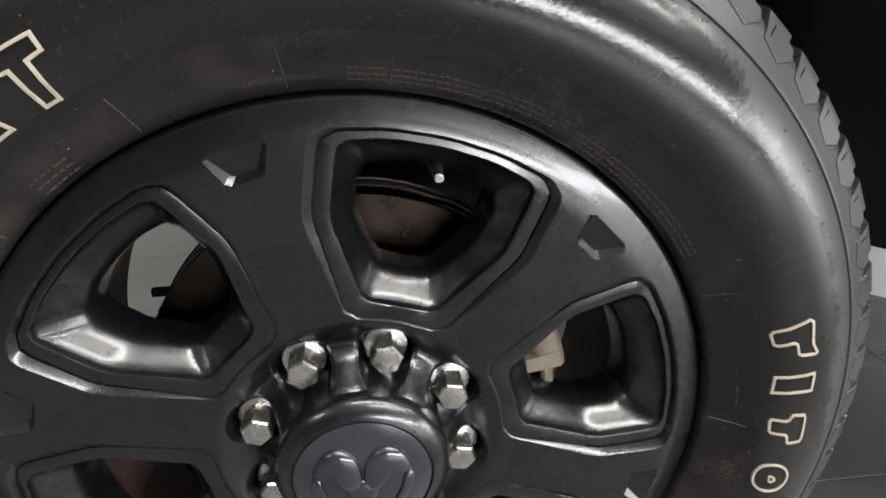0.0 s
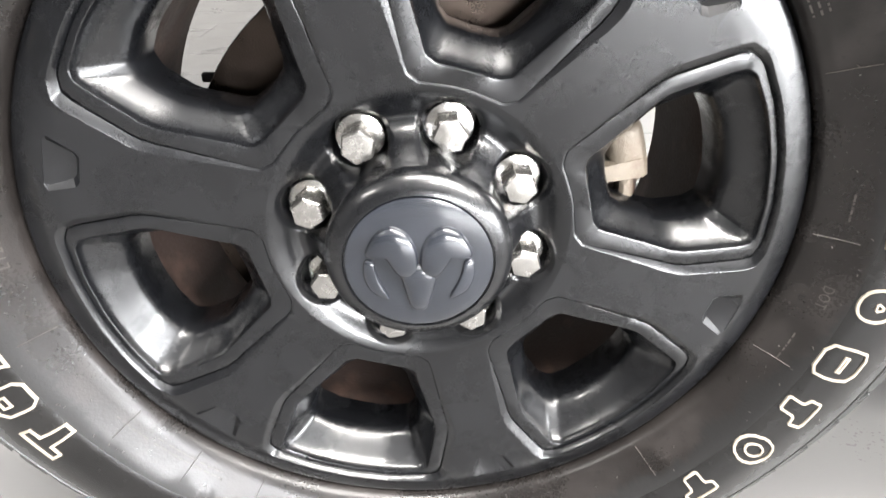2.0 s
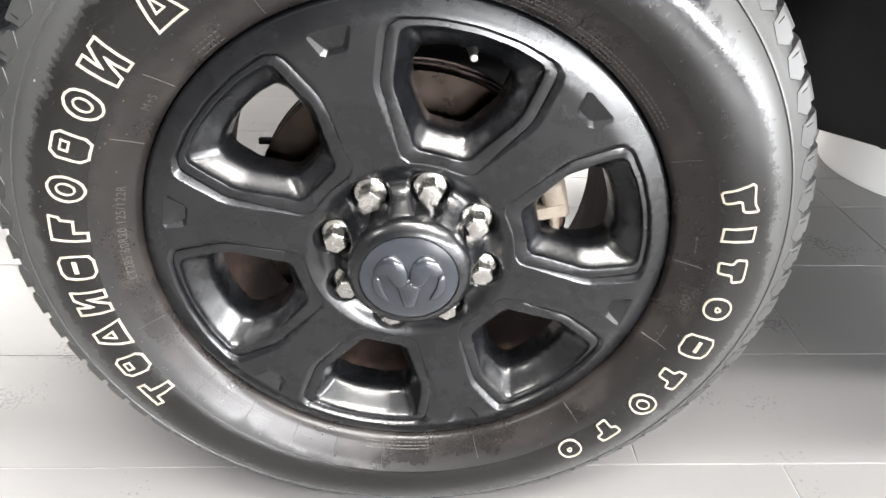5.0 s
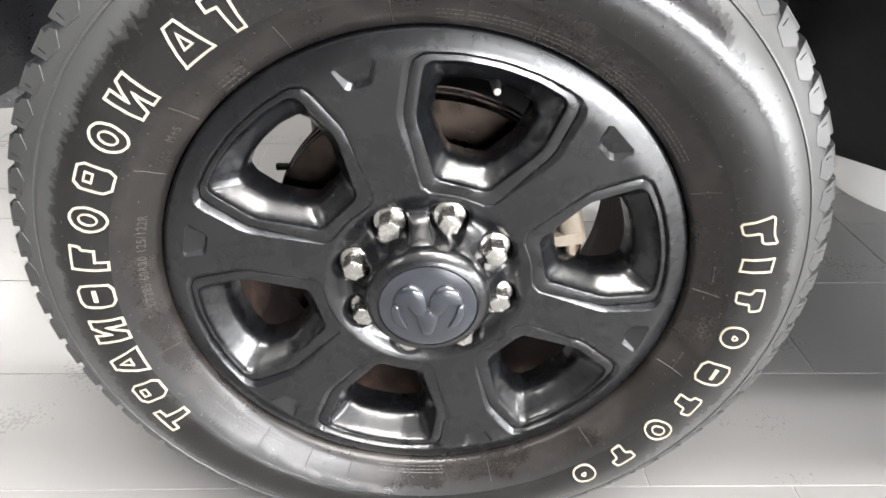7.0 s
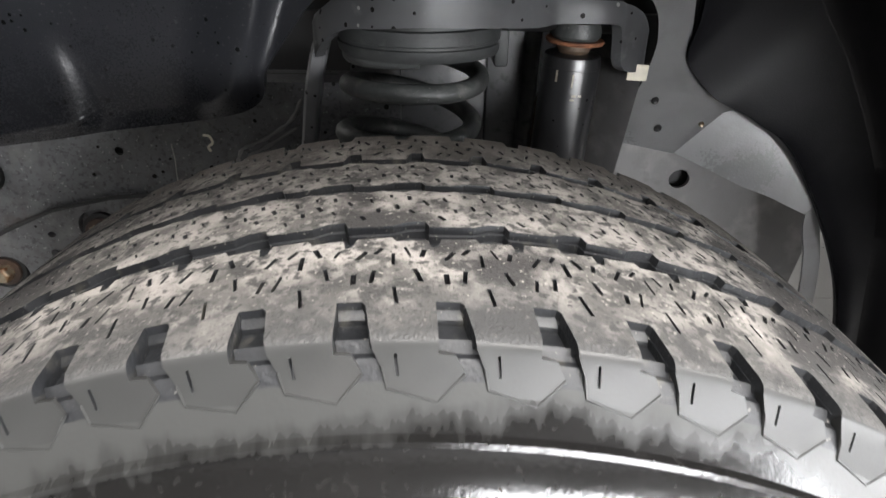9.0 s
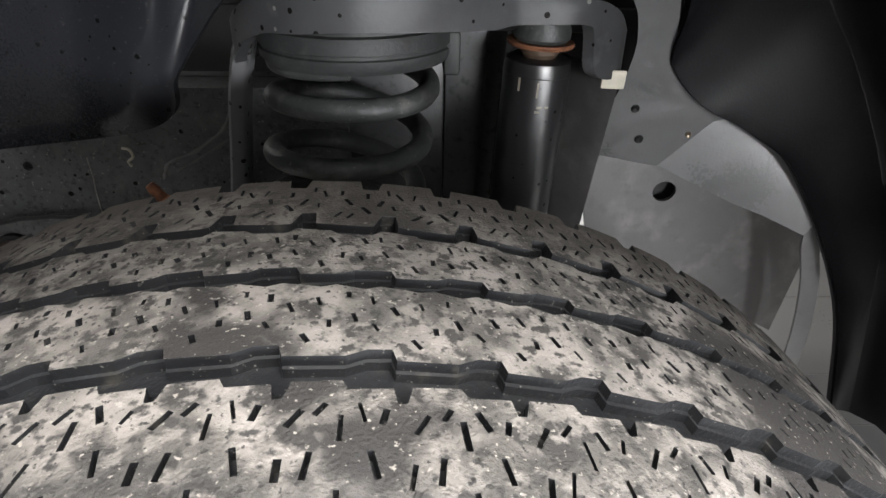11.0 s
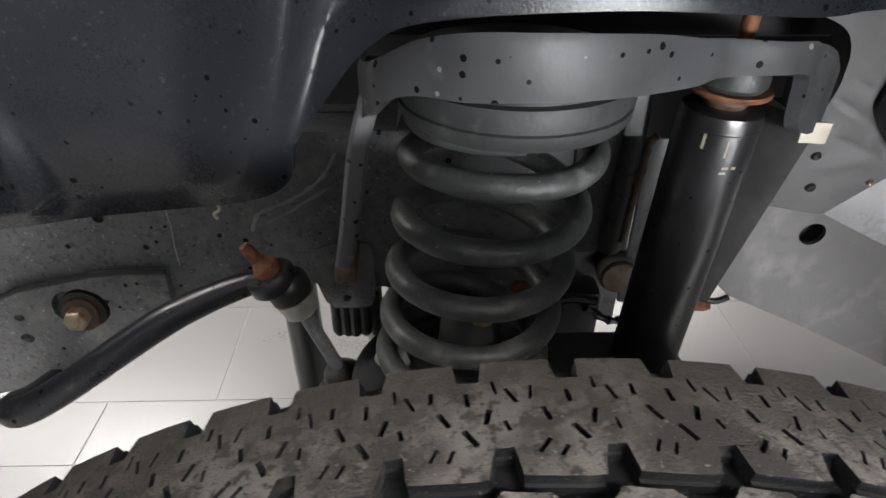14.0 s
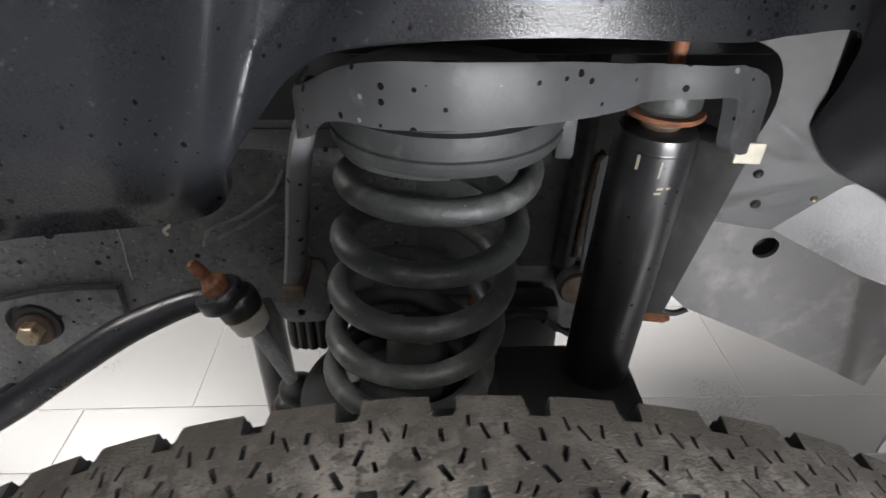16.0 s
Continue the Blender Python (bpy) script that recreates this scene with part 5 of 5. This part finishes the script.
PLAN = [(-0.110, 0.540, 0.820, 0.862), (-0.109, 0.490, 0.822, 0.866), (-0.101, 0.452, 0.836, 0.874), (-0.088, 0.432, 0.853, 0.884), (-0.066, 0.410, 0.865, 0.899), (-0.036, 0.386, 0.869, 0.909), (0.004, 0.377, 0.872, 0.911), (0.044, 0.384, 0.871, 0.909),
        (0.085, 0.402, 0.869, 0.904), (0.118, 0.422, 0.867, 0.897), (0.140, 0.434, 0.869, 0.894), (0.182, 0.438, 0.869, 0.891), (0.200, 0.443, 0.868, 0.890), (0.2075, 0.447, 0.861, 0.889), (0.2120, 0.450, 0.830, 0.887), (0.222, 0.455, 0.820, 0.884), (0.236, 0.464, 0.818, 0.876), (0.246, 0.480, 0.818, 0.862), (0.248, 0.540, 0.818, 0.852)]
line = smooth_path([(x, y, zb) for x, y, zb, _ in PLAN], 4)
tops = smooth_path([(x, y, zt) for x, y, _, zt in PLAN], 4)
bm = bmesh.new()
rows = []
for b0, t0 in zip(line, tops):
    away = Vector((0.07 - t0.x, 0.52 - t0.y, 0)).normalized()
    rows.append([b0 + away * 0.010 + Vector((0, 0, -0.001)), b0 + Vector((0, 0, -0.002)), b0 + Vector((0, 0, 0.003)), t0 + Vector((0, 0, -0.008)), t0 + away * 0.0025 + Vector((0, 0, -0.002)), t0 + away * 0.006 + Vector((0, 0, -0.003))])
rings(bm, rows, False)
bmesh.ops.solidify(bm, geom=bm.faces[:], thickness=0.0025)
part("hoop", bm, TOWER, tower, smooth=50)
# added near-black plate stands in for the shade inside the hoop
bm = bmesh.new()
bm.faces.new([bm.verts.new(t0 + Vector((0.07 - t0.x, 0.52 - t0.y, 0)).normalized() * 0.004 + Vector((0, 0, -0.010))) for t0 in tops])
part("top_plate", bm, UNDER, tower, "dark plate standing in for the shade inside the hoop")
bm = bmesh.new()
rows = []
for p, w in zip(smooth_path([(-0.096, 0.462, 0.846), (-0.102, 0.467, 0.832), (-0.113, 0.477, 0.79), (-0.125, 0.490, 0.72), (-0.135, 0.500, 0.668)], 4), np.linspace(0.0085, 0.0085, 17)):
    rows.append([p + Vector((dx, dy, 0)) for dx, dy in ((-w, 0.03), (-w, 0.004), (-w * 0.6, 0.0), (w * 0.6, 0.0), (w, 0.004), (w, 0.03))])
rings(bm, rows, True, True, True)
part("leg", bm, TOWER, tower, "dark grey leg with rusty foot", smooth=50)
bm = bmesh.new()
rect_box(bm, -0.143, -0.124, 0.496, 0.548, 0.655, 0.670, 0.002)
part("leg_foot", bm, GRIME, tower)
bm = bmesh.new()
rows = []
for k in range(9):          # a hollow wall that curls from the lit front edge round to the back plate
    s = k / 8
    rows.append([Vector((0.246 - 0.046 * s, y + (max(0.5655, y + 0.008) - y) * s ** 1.3, z)) for y, z in ((0.474, 0.820), (0.500, 0.740), (0.527, 0.660), (0.552, 0.585))])
rings(bm, rows, False)
bmesh.ops.solidify(bm, geom=bm.faces[:], thickness=0.003)
part("side_wall", bm, DUSTY_SHADED, tower, "grey hollow side wall", smooth=50)
bm = bmesh.new()
rect_box(bm, -0.039, 0.085, 0.574, 0.582, 0.598, 0.861, 0.003)
rect_box(bm, 0.086, 0.149, 0.574, 0.582, 0.634, 0.861, 0.003)
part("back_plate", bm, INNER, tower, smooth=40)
# dark plate added to keep the space below the back plate dark
bm = bmesh.new()
rect_box(bm, -0.03, 0.186, 0.652, 0.660, 0.480, 0.700, 0.003)
rect_box(bm, 0.187, 0.236, 0.652, 0.660, 0.505, 0.700, 0.003)
part("lower_plate", bm, INNER, tower, "dark plate added to close the gap behind the spring", smooth=40)
bm = bmesh.new()
rows = []
for p in smooth_path([(0.152, 0.573, 0.861), (0.1505, 0.573, 0.822), (0.149, 0.573, 0.770), (0.1465, 0.573, 0.710), (0.144, 0.573, 0.640)], 4):
    rows.append([p + Vector((0.0105 * math.cos(a) - 0.0105, 0.012 * math.sin(a), 0)) for a in [radians(-200 + 25 * i) for i in range(9)]])
rings(bm, rows, False)
bmesh.ops.solidify(bm, geom=bm.faces[:], thickness=0.002)
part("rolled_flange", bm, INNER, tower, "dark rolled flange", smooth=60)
bm = bmesh.new()
rect_box(bm, 0.153, 0.206, 0.5675, 0.5720, 0.632, 0.7665, 0.0015)
part("gusset", bm, INNER, tower, "grey welded gusset plate", smooth=30)
bm = bmesh.new()
line = smooth_path([(0.1585, 0.5650, 0.7715), (0.1515, 0.5650, 0.7610), (0.1495, 0.5650, 0.729), (0.1460, 0.5650, 0.695), (0.1430, 0.5650, 0.655)], 6)
tube(bm, line, [0.0038 + 0.0010 * math.sin(k * 1.9) for k in range(len(line))], 8)
part("weld_bead", bm, GRIME, tower, "rough brown weld bead", smooth=60)

spring = thing("coil_spring", "grey painted coil spring dusted with dirt under its tower", "coil spring", (-0.035, 0.457, 0.58))


def spring_axis(z):
    return Vector((0.004 - 0.132 * (0.85 - z), 0.457, z))


bm = bmesh.new()
pts = []
for k in range(6 * 36 + 1):
    n = k / 36                                                   # turns from the top, front of the coil at whole numbers
    z = float(np.interp(n, [0, 1, 2, 3, 4, 5, 6], [0.842, 0.808, 0.757, 0.707, 0.659, 0.612, 0.585]))
    a = -math.pi / 2 - n * TAU
    pts.append(spring_axis(z) + Vector((0.0675 * math.cos(a), 0.0675 * math.sin(a), -0.0080 * math.cos(a) * min(1.0, n))))
tube(bm, pts, 0.0098, 12)
part("coil", bm, SPRING, spring, smooth=60)
bm = bmesh.new()
lathe(bm, [(0.03, 0.879), (0.0765, 0.879), (0.0765, 0.8665), (0.0818, 0.8655), (0.0835, 0.860), (0.0835, 0.8535), (0.0810, 0.8525), (0.0810, 0.8500), (0.0830, 0.849), (0.0825, 0.8425), (0.0790, 0.838), (0.03, 0.838)], 56, "z", (0.004, 0.457, 0))
part("isolator", bm, ISOLATOR, spring, "grey rubber spring isolator", smooth=40)
bm = bmesh.new()
rect_box(bm, 0.078, 0.092, 0.43, 0.462, 0.826, 0.862, 0.003)
part("stop_tab", bm, ISOLATOR, spring)
bm = bmesh.new()
lathe(bm, [(0.02, 0.57), (0.092, 0.57), (0.094, 0.576), (0.088, 0.580), (0.04, 0.582), (0.035, 0.60), (0.02, 0.60)], 48, "z", (-0.036, 0.457, 0))
part("lower_seat", bm, UNDER, spring, smooth=40)
bm = bmesh.new()
tube(bm, [(-0.02, 0.457, 0.60), (-0.02, 0.457, 0.64), (-0.018, 0.457, 0.655)], [0.030, 0.027, 0.018], 20)
part("bump_stop", bm, BLACK, spring)
b = bmesh.new()
hex_head(b, (-0.012, 0.447, 0.655), (0.1, -0.3, 1), 0.014, 0.008, 0.3, 0.012)
part("seat_bolt", b, ZINC, spring)

shock = thing("shock_absorber", "gloss black shock absorber with a rusty top washer", "shock absorber", (0.156, 0.486, 0.48))
TOPP, LOWP = Vector((0.1675, 0.478, 0.833)), Vector((0.1540, 0.488, 0.500))


def along(profile_pts, a, b, segs=40):
    """A turned part along the line from a to b."""
    bm = bmesh.new()
    d = (b - a)
    m = Matrix.Translation(a) @ d.to_track_quat("Z", "Y").to_matrix().to_4x4()
    lathe(bm, profile_pts, segs, "z")
    bm.transform(m)
    return bm


part("dust_tube", along([(0.012, 0.0), (0.026, 0.0), (0.0298, 0.002), (0.0312, 0.008), (0.0312, 0.26), (0.0300, 0.262), (0.0300, 0.33)], TOPP, LOWP), SHOCK, shock, smooth=40)
part("body_tube", along([(0.0255, 0.25), (0.0255, 0.33), (0.02, 0.335)], TOPP, LOWP), ALLOY, shock)
part("neck", along([(0.008, -0.012), (0.0175, -0.010), (0.018, -0.004), (0.013, 0.003)], TOPP, LOWP), GRIME, shock)
part("washer", along([(0.008, -0.013), (0.0300, -0.0145), (0.0312, -0.0125), (0.0300, -0.0105), (0.008, -0.009)], TOPP, LOWP), RUST, shock, "orange rusty washer")
part("bushing", along([(0.006, -0.034), (0.0240, -0.032), (0.0262, -0.024), (0.0262, -0.018), (0.0235, -0.0145), (0.006, -0.014)], TOPP, LOWP), SPRING, shock, "grey rubber bushing")
part("stud", along([(0.0002, -0.085), (0.006, -0.084), (0.006, -0.03)], TOPP, LOWP, 16), RUST, shock)
axis = (LOWP - TOPP).normalized()
for deg, down, wide, tall in ((-128, 0.020, 0.0022, 0.012), (-96, 0.024, 0.0016, 0.014), (-84, 0.040, 0.011, 0.0022), (-92, 0.044, 0.005, 0.0020)):
    bm = bmesh.new()
    for q in range(4):
        c, d = ((-1, -1), (1, -1), (1, 1), (-1, 1))[q]
        a = radians(deg) + c * wide / 2 / 0.0316
        bm.verts.new(TOPP + axis * (down + d * tall / 2) + Vector((0.0316 * math.cos(a), 0.0316 * math.sin(a), 0)))
    bm.faces.new(bm.verts[:])
    bmesh.ops.solidify(bm, geom=bm.faces[:], thickness=0.0003)
    part("printed_mark", bm, CREAM, shock, "small pale printed mark")
part("label_edge", along([(0.0314, 0.012), (0.0316, 0.0125), (0.0316, 0.0135), (0.0314, 0.014)], TOPP, LOWP), SHOCK, shock)

# ---- sway bar and its link ----
bar = thing("sway_bar", "black painted sway bar with scuffed paint", "sway bar", (-0.33, 0.48, 0.53))
bm = bmesh.new()
pts = smooth_path([(-0.205, 0.505, 0.652), (-0.225, 0.504, 0.650), (-0.258, 0.500, 0.639), (-0.300, 0.490, 0.622), (-0.345, 0.478, 0.596), (-0.390, 0.466, 0.568), (-0.430, 0.456, 0.546), (-0.453, 0.455, 0.536), (-0.466, 0.470, 0.528), (-0.471, 0.500, 0.508), (-0.470, 0.545, 0.491), (-0.462, 0.62, 0.470)], 6)
tube(bm, pts, [0.0115 + 0.0035 * min(1, max(0, (k - 5) / 14)) for k in range(len(pts))], 16)
part("bar", bm, BAR, bar, smooth=60)
bm = bmesh.new()
lathe(bm, [(0.008, 0.009), (0.0205, 0.009), (0.023, 0.006), (0.023, -0.006), (0.0205, -0.009), (0.008, -0.009)], 28, "z")
bm.transform(Matrix.Translation((-0.203, 0.504, 0.655)) @ Vector((-0.35, -0.05, 1)).to_track_quat("Z", "Y").to_matrix().to_4x4())
part("eye", bm, BAR, bar, smooth=40)
link = thing("sway_bar_link", "sway bar link with rusty stud and black ball joint boots", "link", (-0.147, 0.511, 0.50))
UPP, EYEP, TOPB, DOWNP = Vector((-0.224, 0.503, 0.694)), Vector((-0.198, 0.504, 0.655)), Vector((-0.199, 0.505, 0.670)), Vector((-0.148, 0.512, 0.522))
L = (DOWNP - TOPB).length
part("stud", along([(0.0002, 0.0), (0.0045, 0.001), (0.006, 0.006), (0.0062, 0.020), (0.009, 0.024), (0.0125, 0.028), (0.0135, 0.034), (0.012, 0.038)], UPP, EYEP, 14), RUST, link, "rusty threaded stud and nut", smooth=30)
part("boot", along([(0.012, 0.014), (0.0165, 0.015), (0.0200, 0.018), (0.0214, 0.024), (0.0210, 0.031), (0.0200, 0.037), (0.012, 0.039)], TOPB, DOWNP, 28), BLACK, link, "black ribbed rubber boot", smooth=50)
part("boot_ring", along([(0.0192, 0.0365), (0.0208, 0.0380), (0.0192, 0.0395)], TOPB, DOWNP, 28), ZINC, link)
part("cup", along([(0.010, 0.038), (0.0190, 0.0385), (0.0192, 0.044), (0.0176, 0.057), (0.0130, 0.061), (0.006, 0.064)], TOPB, DOWNP, 28), ALLOY, link, "pale cast cup", smooth=40)
part("rod", along([(0.0072, 0.060), (0.0072, L - 0.016)], TOPB, DOWNP, 16), FRAME, link)
bm = bmesh.new()
bmesh.ops.create_uvsphere(bm, u_segments=24, v_segments=14, radius=0.021)
for v in bm.verts:
    v.co.z *= 0.85 + 0.1 * math.sin(v.co.z * 300)
bm.transform(Matrix.Translation(DOWNP))
part("lower_boot", bm, BLACK, link, smooth=60)
bm = bmesh.new()
bmesh.ops.create_uvsphere(bm, u_segments=24, v_segments=12, radius=0.0175)
bm.transform(Matrix.Translation(DOWNP + Vector((-0.012, 0.0, -0.022))) @ Matrix.Diagonal((1, 1, 0.75, 1)))
part("lower_boot", bm, BLACK, link, smooth=60)
bm = bmesh.new()
hex_head(bm, DOWNP + Vector((-0.022, 0.0, -0.032)), (-0.35, -0.2, -0.9), 0.018, 0.012, 0.3, 0.012)
part("lower_nut", bm, RUST, link, "rusty lower nut", smooth=25)

stop = thing("bump_stop_bracket", "dark bracket with two holes and a ribbed rubber bump stop", "bracket", (-0.14, 0.59, 0.5))
bm = bmesh.new()
holes2 = [[(x + 0.0045 * math.cos(TAU * k / 14), z + 0.0045 * math.sin(TAU * k / 14)) for k in range(14)] for x, z in ((-0.142, 0.620), (-0.142, 0.597))]
line = fill_with_holes(bm, rounded([(-0.178, 0.640), (-0.168, 0.658), (-0.145, 0.666), (-0.112, 0.664), (-0.112, 0.600), (-0.118, 0.584), (-0.162, 0.584)], 0.16), holes2, lambda u, v: Vector((u, 0.549, v)))
for loop in line:
    skirt(bm, loop, lambda co: co + Vector((0, 0.004, 0)))
part("plate", bm, FRAME, stop, smooth=30)
for k in range(5):
    bm = bmesh.new()
    tube(bm, [(-0.158 + 0.0105 * k, 0.566 - 0.006 * math.sin(k * math.pi / 4), 0.590), (-0.158 + 0.0105 * k, 0.566 - 0.006 * math.sin(k * math.pi / 4), 0.540), (-0.157 + 0.0100 * k, 0.568, 0.532)], [0.0062, 0.0062, 0.004], 10)
    part("rubber_rib", bm, BLACK, stop)
bm = bmesh.new()
tube(bm, [(-0.122, 0.60, 0.60), (-0.119, 0.60, 0.518), (-0.114, 0.60, 0.399)], 0.011, 12)
part("tube", bm, ALLOY, stop)
# dark box added to close the bright gap beside the spring
bm = bmesh.new()
rect_box(bm, -0.106, -0.045, 0.640, 0.665, 0.40, 0.625, 0.004)
part("mount", bm, UNDER, stop)

b = bmesh.new()
tube(b, [(-0.232, 0.700, 0.63), (-0.228, 0.700, 0.42), (-0.224, 0.700, 0.20)], 0.0245, 20)
solo("support_tube", b, SHOCK, "black painted vertical tube behind the sway bar", "tube", smooth=50)
b = bmesh.new()
tube(b, smooth_path([(-0.098, 0.480, 0.530), (-0.100, 0.478, 0.560), (-0.094, 0.474, 0.582), (-0.074, 0.472, 0.592)], 6), 0.0135, 16)
solo("hose_elbow", b, ALLOY, "short dull metal hose elbow beside the spring", "hose", smooth=60)
fit_ = thing("brake_line_fitting", "copper coloured brake line fitting with black clip", "fitting", (0.277, 0.627, 0.51))
b = bmesh.new()
tube(b, [(0.240, 0.640, 0.516), (0.262, 0.632, 0.520), (0.285, 0.624, 0.523), (0.292, 0.622, 0.524)], [0.006, 0.009, 0.009, 0.006], 12)
part("fitting", b, RUST, fit_)
b = bmesh.new()
tube(b, smooth_path([(0.255, 0.62, 0.535), (0.27, 0.615, 0.541), (0.29, 0.612, 0.537), (0.305, 0.61, 0.545)], 4), 0.004, 8)
part("clip", b, BLACK, fit_)
b = bmesh.new()
tube(b, smooth_path([(0.16, 0.66, 0.54), (0.20, 0.655, 0.53), (0.245, 0.640, 0.517)], 5), 0.004, 8)
part("pipe", b, RUST, fit_)
b = bmesh.new()
tube(b, smooth_path([(0.055, 0.50, 0.58), (0.058, 0.495, 0.62), (0.075, 0.495, 0.635), (0.105, 0.50, 0.628)], 6), 0.005, 8)
solo("brake_hose", b, BLACK, "thin black brake hose behind the spring", "hose")

canister = thing("valve_canister", "small brown canister with a pale end behind the damper", "canister", (0.180, 0.63, 0.53))
part("body", along([(0.0002, 0.0), (0.020, 0.001), (0.0225, 0.004), (0.0225, 0.050), (0.020, 0.054), (0.0002, 0.055)], Vector((0.172, 0.620, 0.566)), Vector((0.172, 0.690, 0.566)), 24), GRIME, canister, smooth=40)
part("end_cap", along([(0.0225, 0.006), (0.0240, 0.008), (0.0240, 0.020), (0.0225, 0.022)], Vector((0.172, 0.620, 0.566)), Vector((0.172, 0.690, 0.566)), 24), ALLOY, canister, "pale metal band", smooth=40)
b = bmesh.new()
tube(b, smooth_path([(0.130, 0.60, 0.540), (0.150, 0.598, 0.526), (0.168, 0.598, 0.520), (0.180, 0.60, 0.528), (0.186, 0.60, 0.542)], 4), [0.004 + 0.002 * (k % 3 == 0) for k in range(17)], 8)
solo("flexible_conduit", b, BLACK, "short black ribbed conduit behind the damper", "conduit")
arm = thing("track_bar", "dark steel track bar end with a rusty bushing behind the spring", "bar", (0.01, 0.61, 0.56))
b = bmesh.new()
tube(b, [(-0.060, 0.615, 0.588), (-0.030, 0.612, 0.585), (0.020, 0.610, 0.577), (0.046, 0.610, 0.574), (0.060, 0.610, 0.572)], [0.014, 0.016, 0.017, 0.020, 0.012], 16)
part("arm", b, FRAME, arm, smooth=50)
part("bushing", along([(0.004, 0.0), (0.010, 0.0), (0.012, 0.003), (0.012, 0.012)], Vector((0.048, 0.588, 0.575)), Vector((0.048, 0.62, 0.575)), 20), RUST, arm)

# ---- axle and the truck's underside ----
axle = thing("front_axle", "dark front axle tube with steering knuckle behind the wheel", "axle", (0, 0.6, 0.33))
part("tube", along([(0.02, 0.0), (0.048, 0.0), (0.045, 0.14), (0.042, 0.20), (0.042, 1.3), (0.02, 1.3)], Vector((0, 0.13, WHEEL_Z)), Vector((0, 1.5, WHEEL_Z)), 32), UNDER, axle)
b = bmesh.new()
rect_box(b, -0.06, 0.06, 0.14, 0.22, WHEEL_Z - 0.12, WHEEL_Z + 0.13, 0.02)
part("knuckle", b, UNDER, axle)
b = bmesh.new()
rect_box(b, -0.11, 0.20, 0.42, 0.53, 0.43, 0.57, 0.015)
part("spring_perch", b, UNDER, axle)
# added box that darkens the space behind the lower coils
b = bmesh.new()
rect_box(b, -0.10, 0.15, 0.60, 0.645, 0.40, 0.560, 0.012)
part("perch_gusset", b, UNDER, axle)
body = thing("truck_body", "dark painted truck body above and behind the wheel", "truck body", (1.2, 0.9, 0.5))
bm = bmesh.new()
rows = [[Vector((o.x, -0.07, o.z)), Vector((o.x * 1.12, -0.085, o.z * 1.03)), Vector((o.x * 1.7, -0.08, max(o.z * 1.25, 0.62))), Vector((o.x * 1.75, 0.0, max(o.z * 1.32, 0.66)))] for o in outer]
rings(bm, rows, False)
bmesh.ops.solidify(bm, geom=bm.faces[:], thickness=0.003)
part("fender", bm, GLOSSY, body, smooth=40)
# unseen boxes; the rocker and the far one are placed to shade the floor
for name, box in (("hood", (-0.85, 0.95, -0.08, 1.95, 1.46, 1.50)), ("cab", (0.95, 3.6, -0.10, 1.97, 0.56, 1.98)), ("rocker", (0.78, 3.6, -0.06, 0.20, 0.36, 0.60)), ("floor_pan", (0.66, 3.6, 0.20, 1.95, 0.60, 0.68)), ("engine_underside", (-0.55, 0.66, 0.80, 1.10, 0.62, 1.40)), ("far_underside", (0.70, 3.6, 1.32, 1.90, 0.60, 0.68))):
    b = bmesh.new()
    rect_box(b, *box, 0.02)
    part(name, b, GLOSSY if name in ("hood", "cab") else UNDER, body)
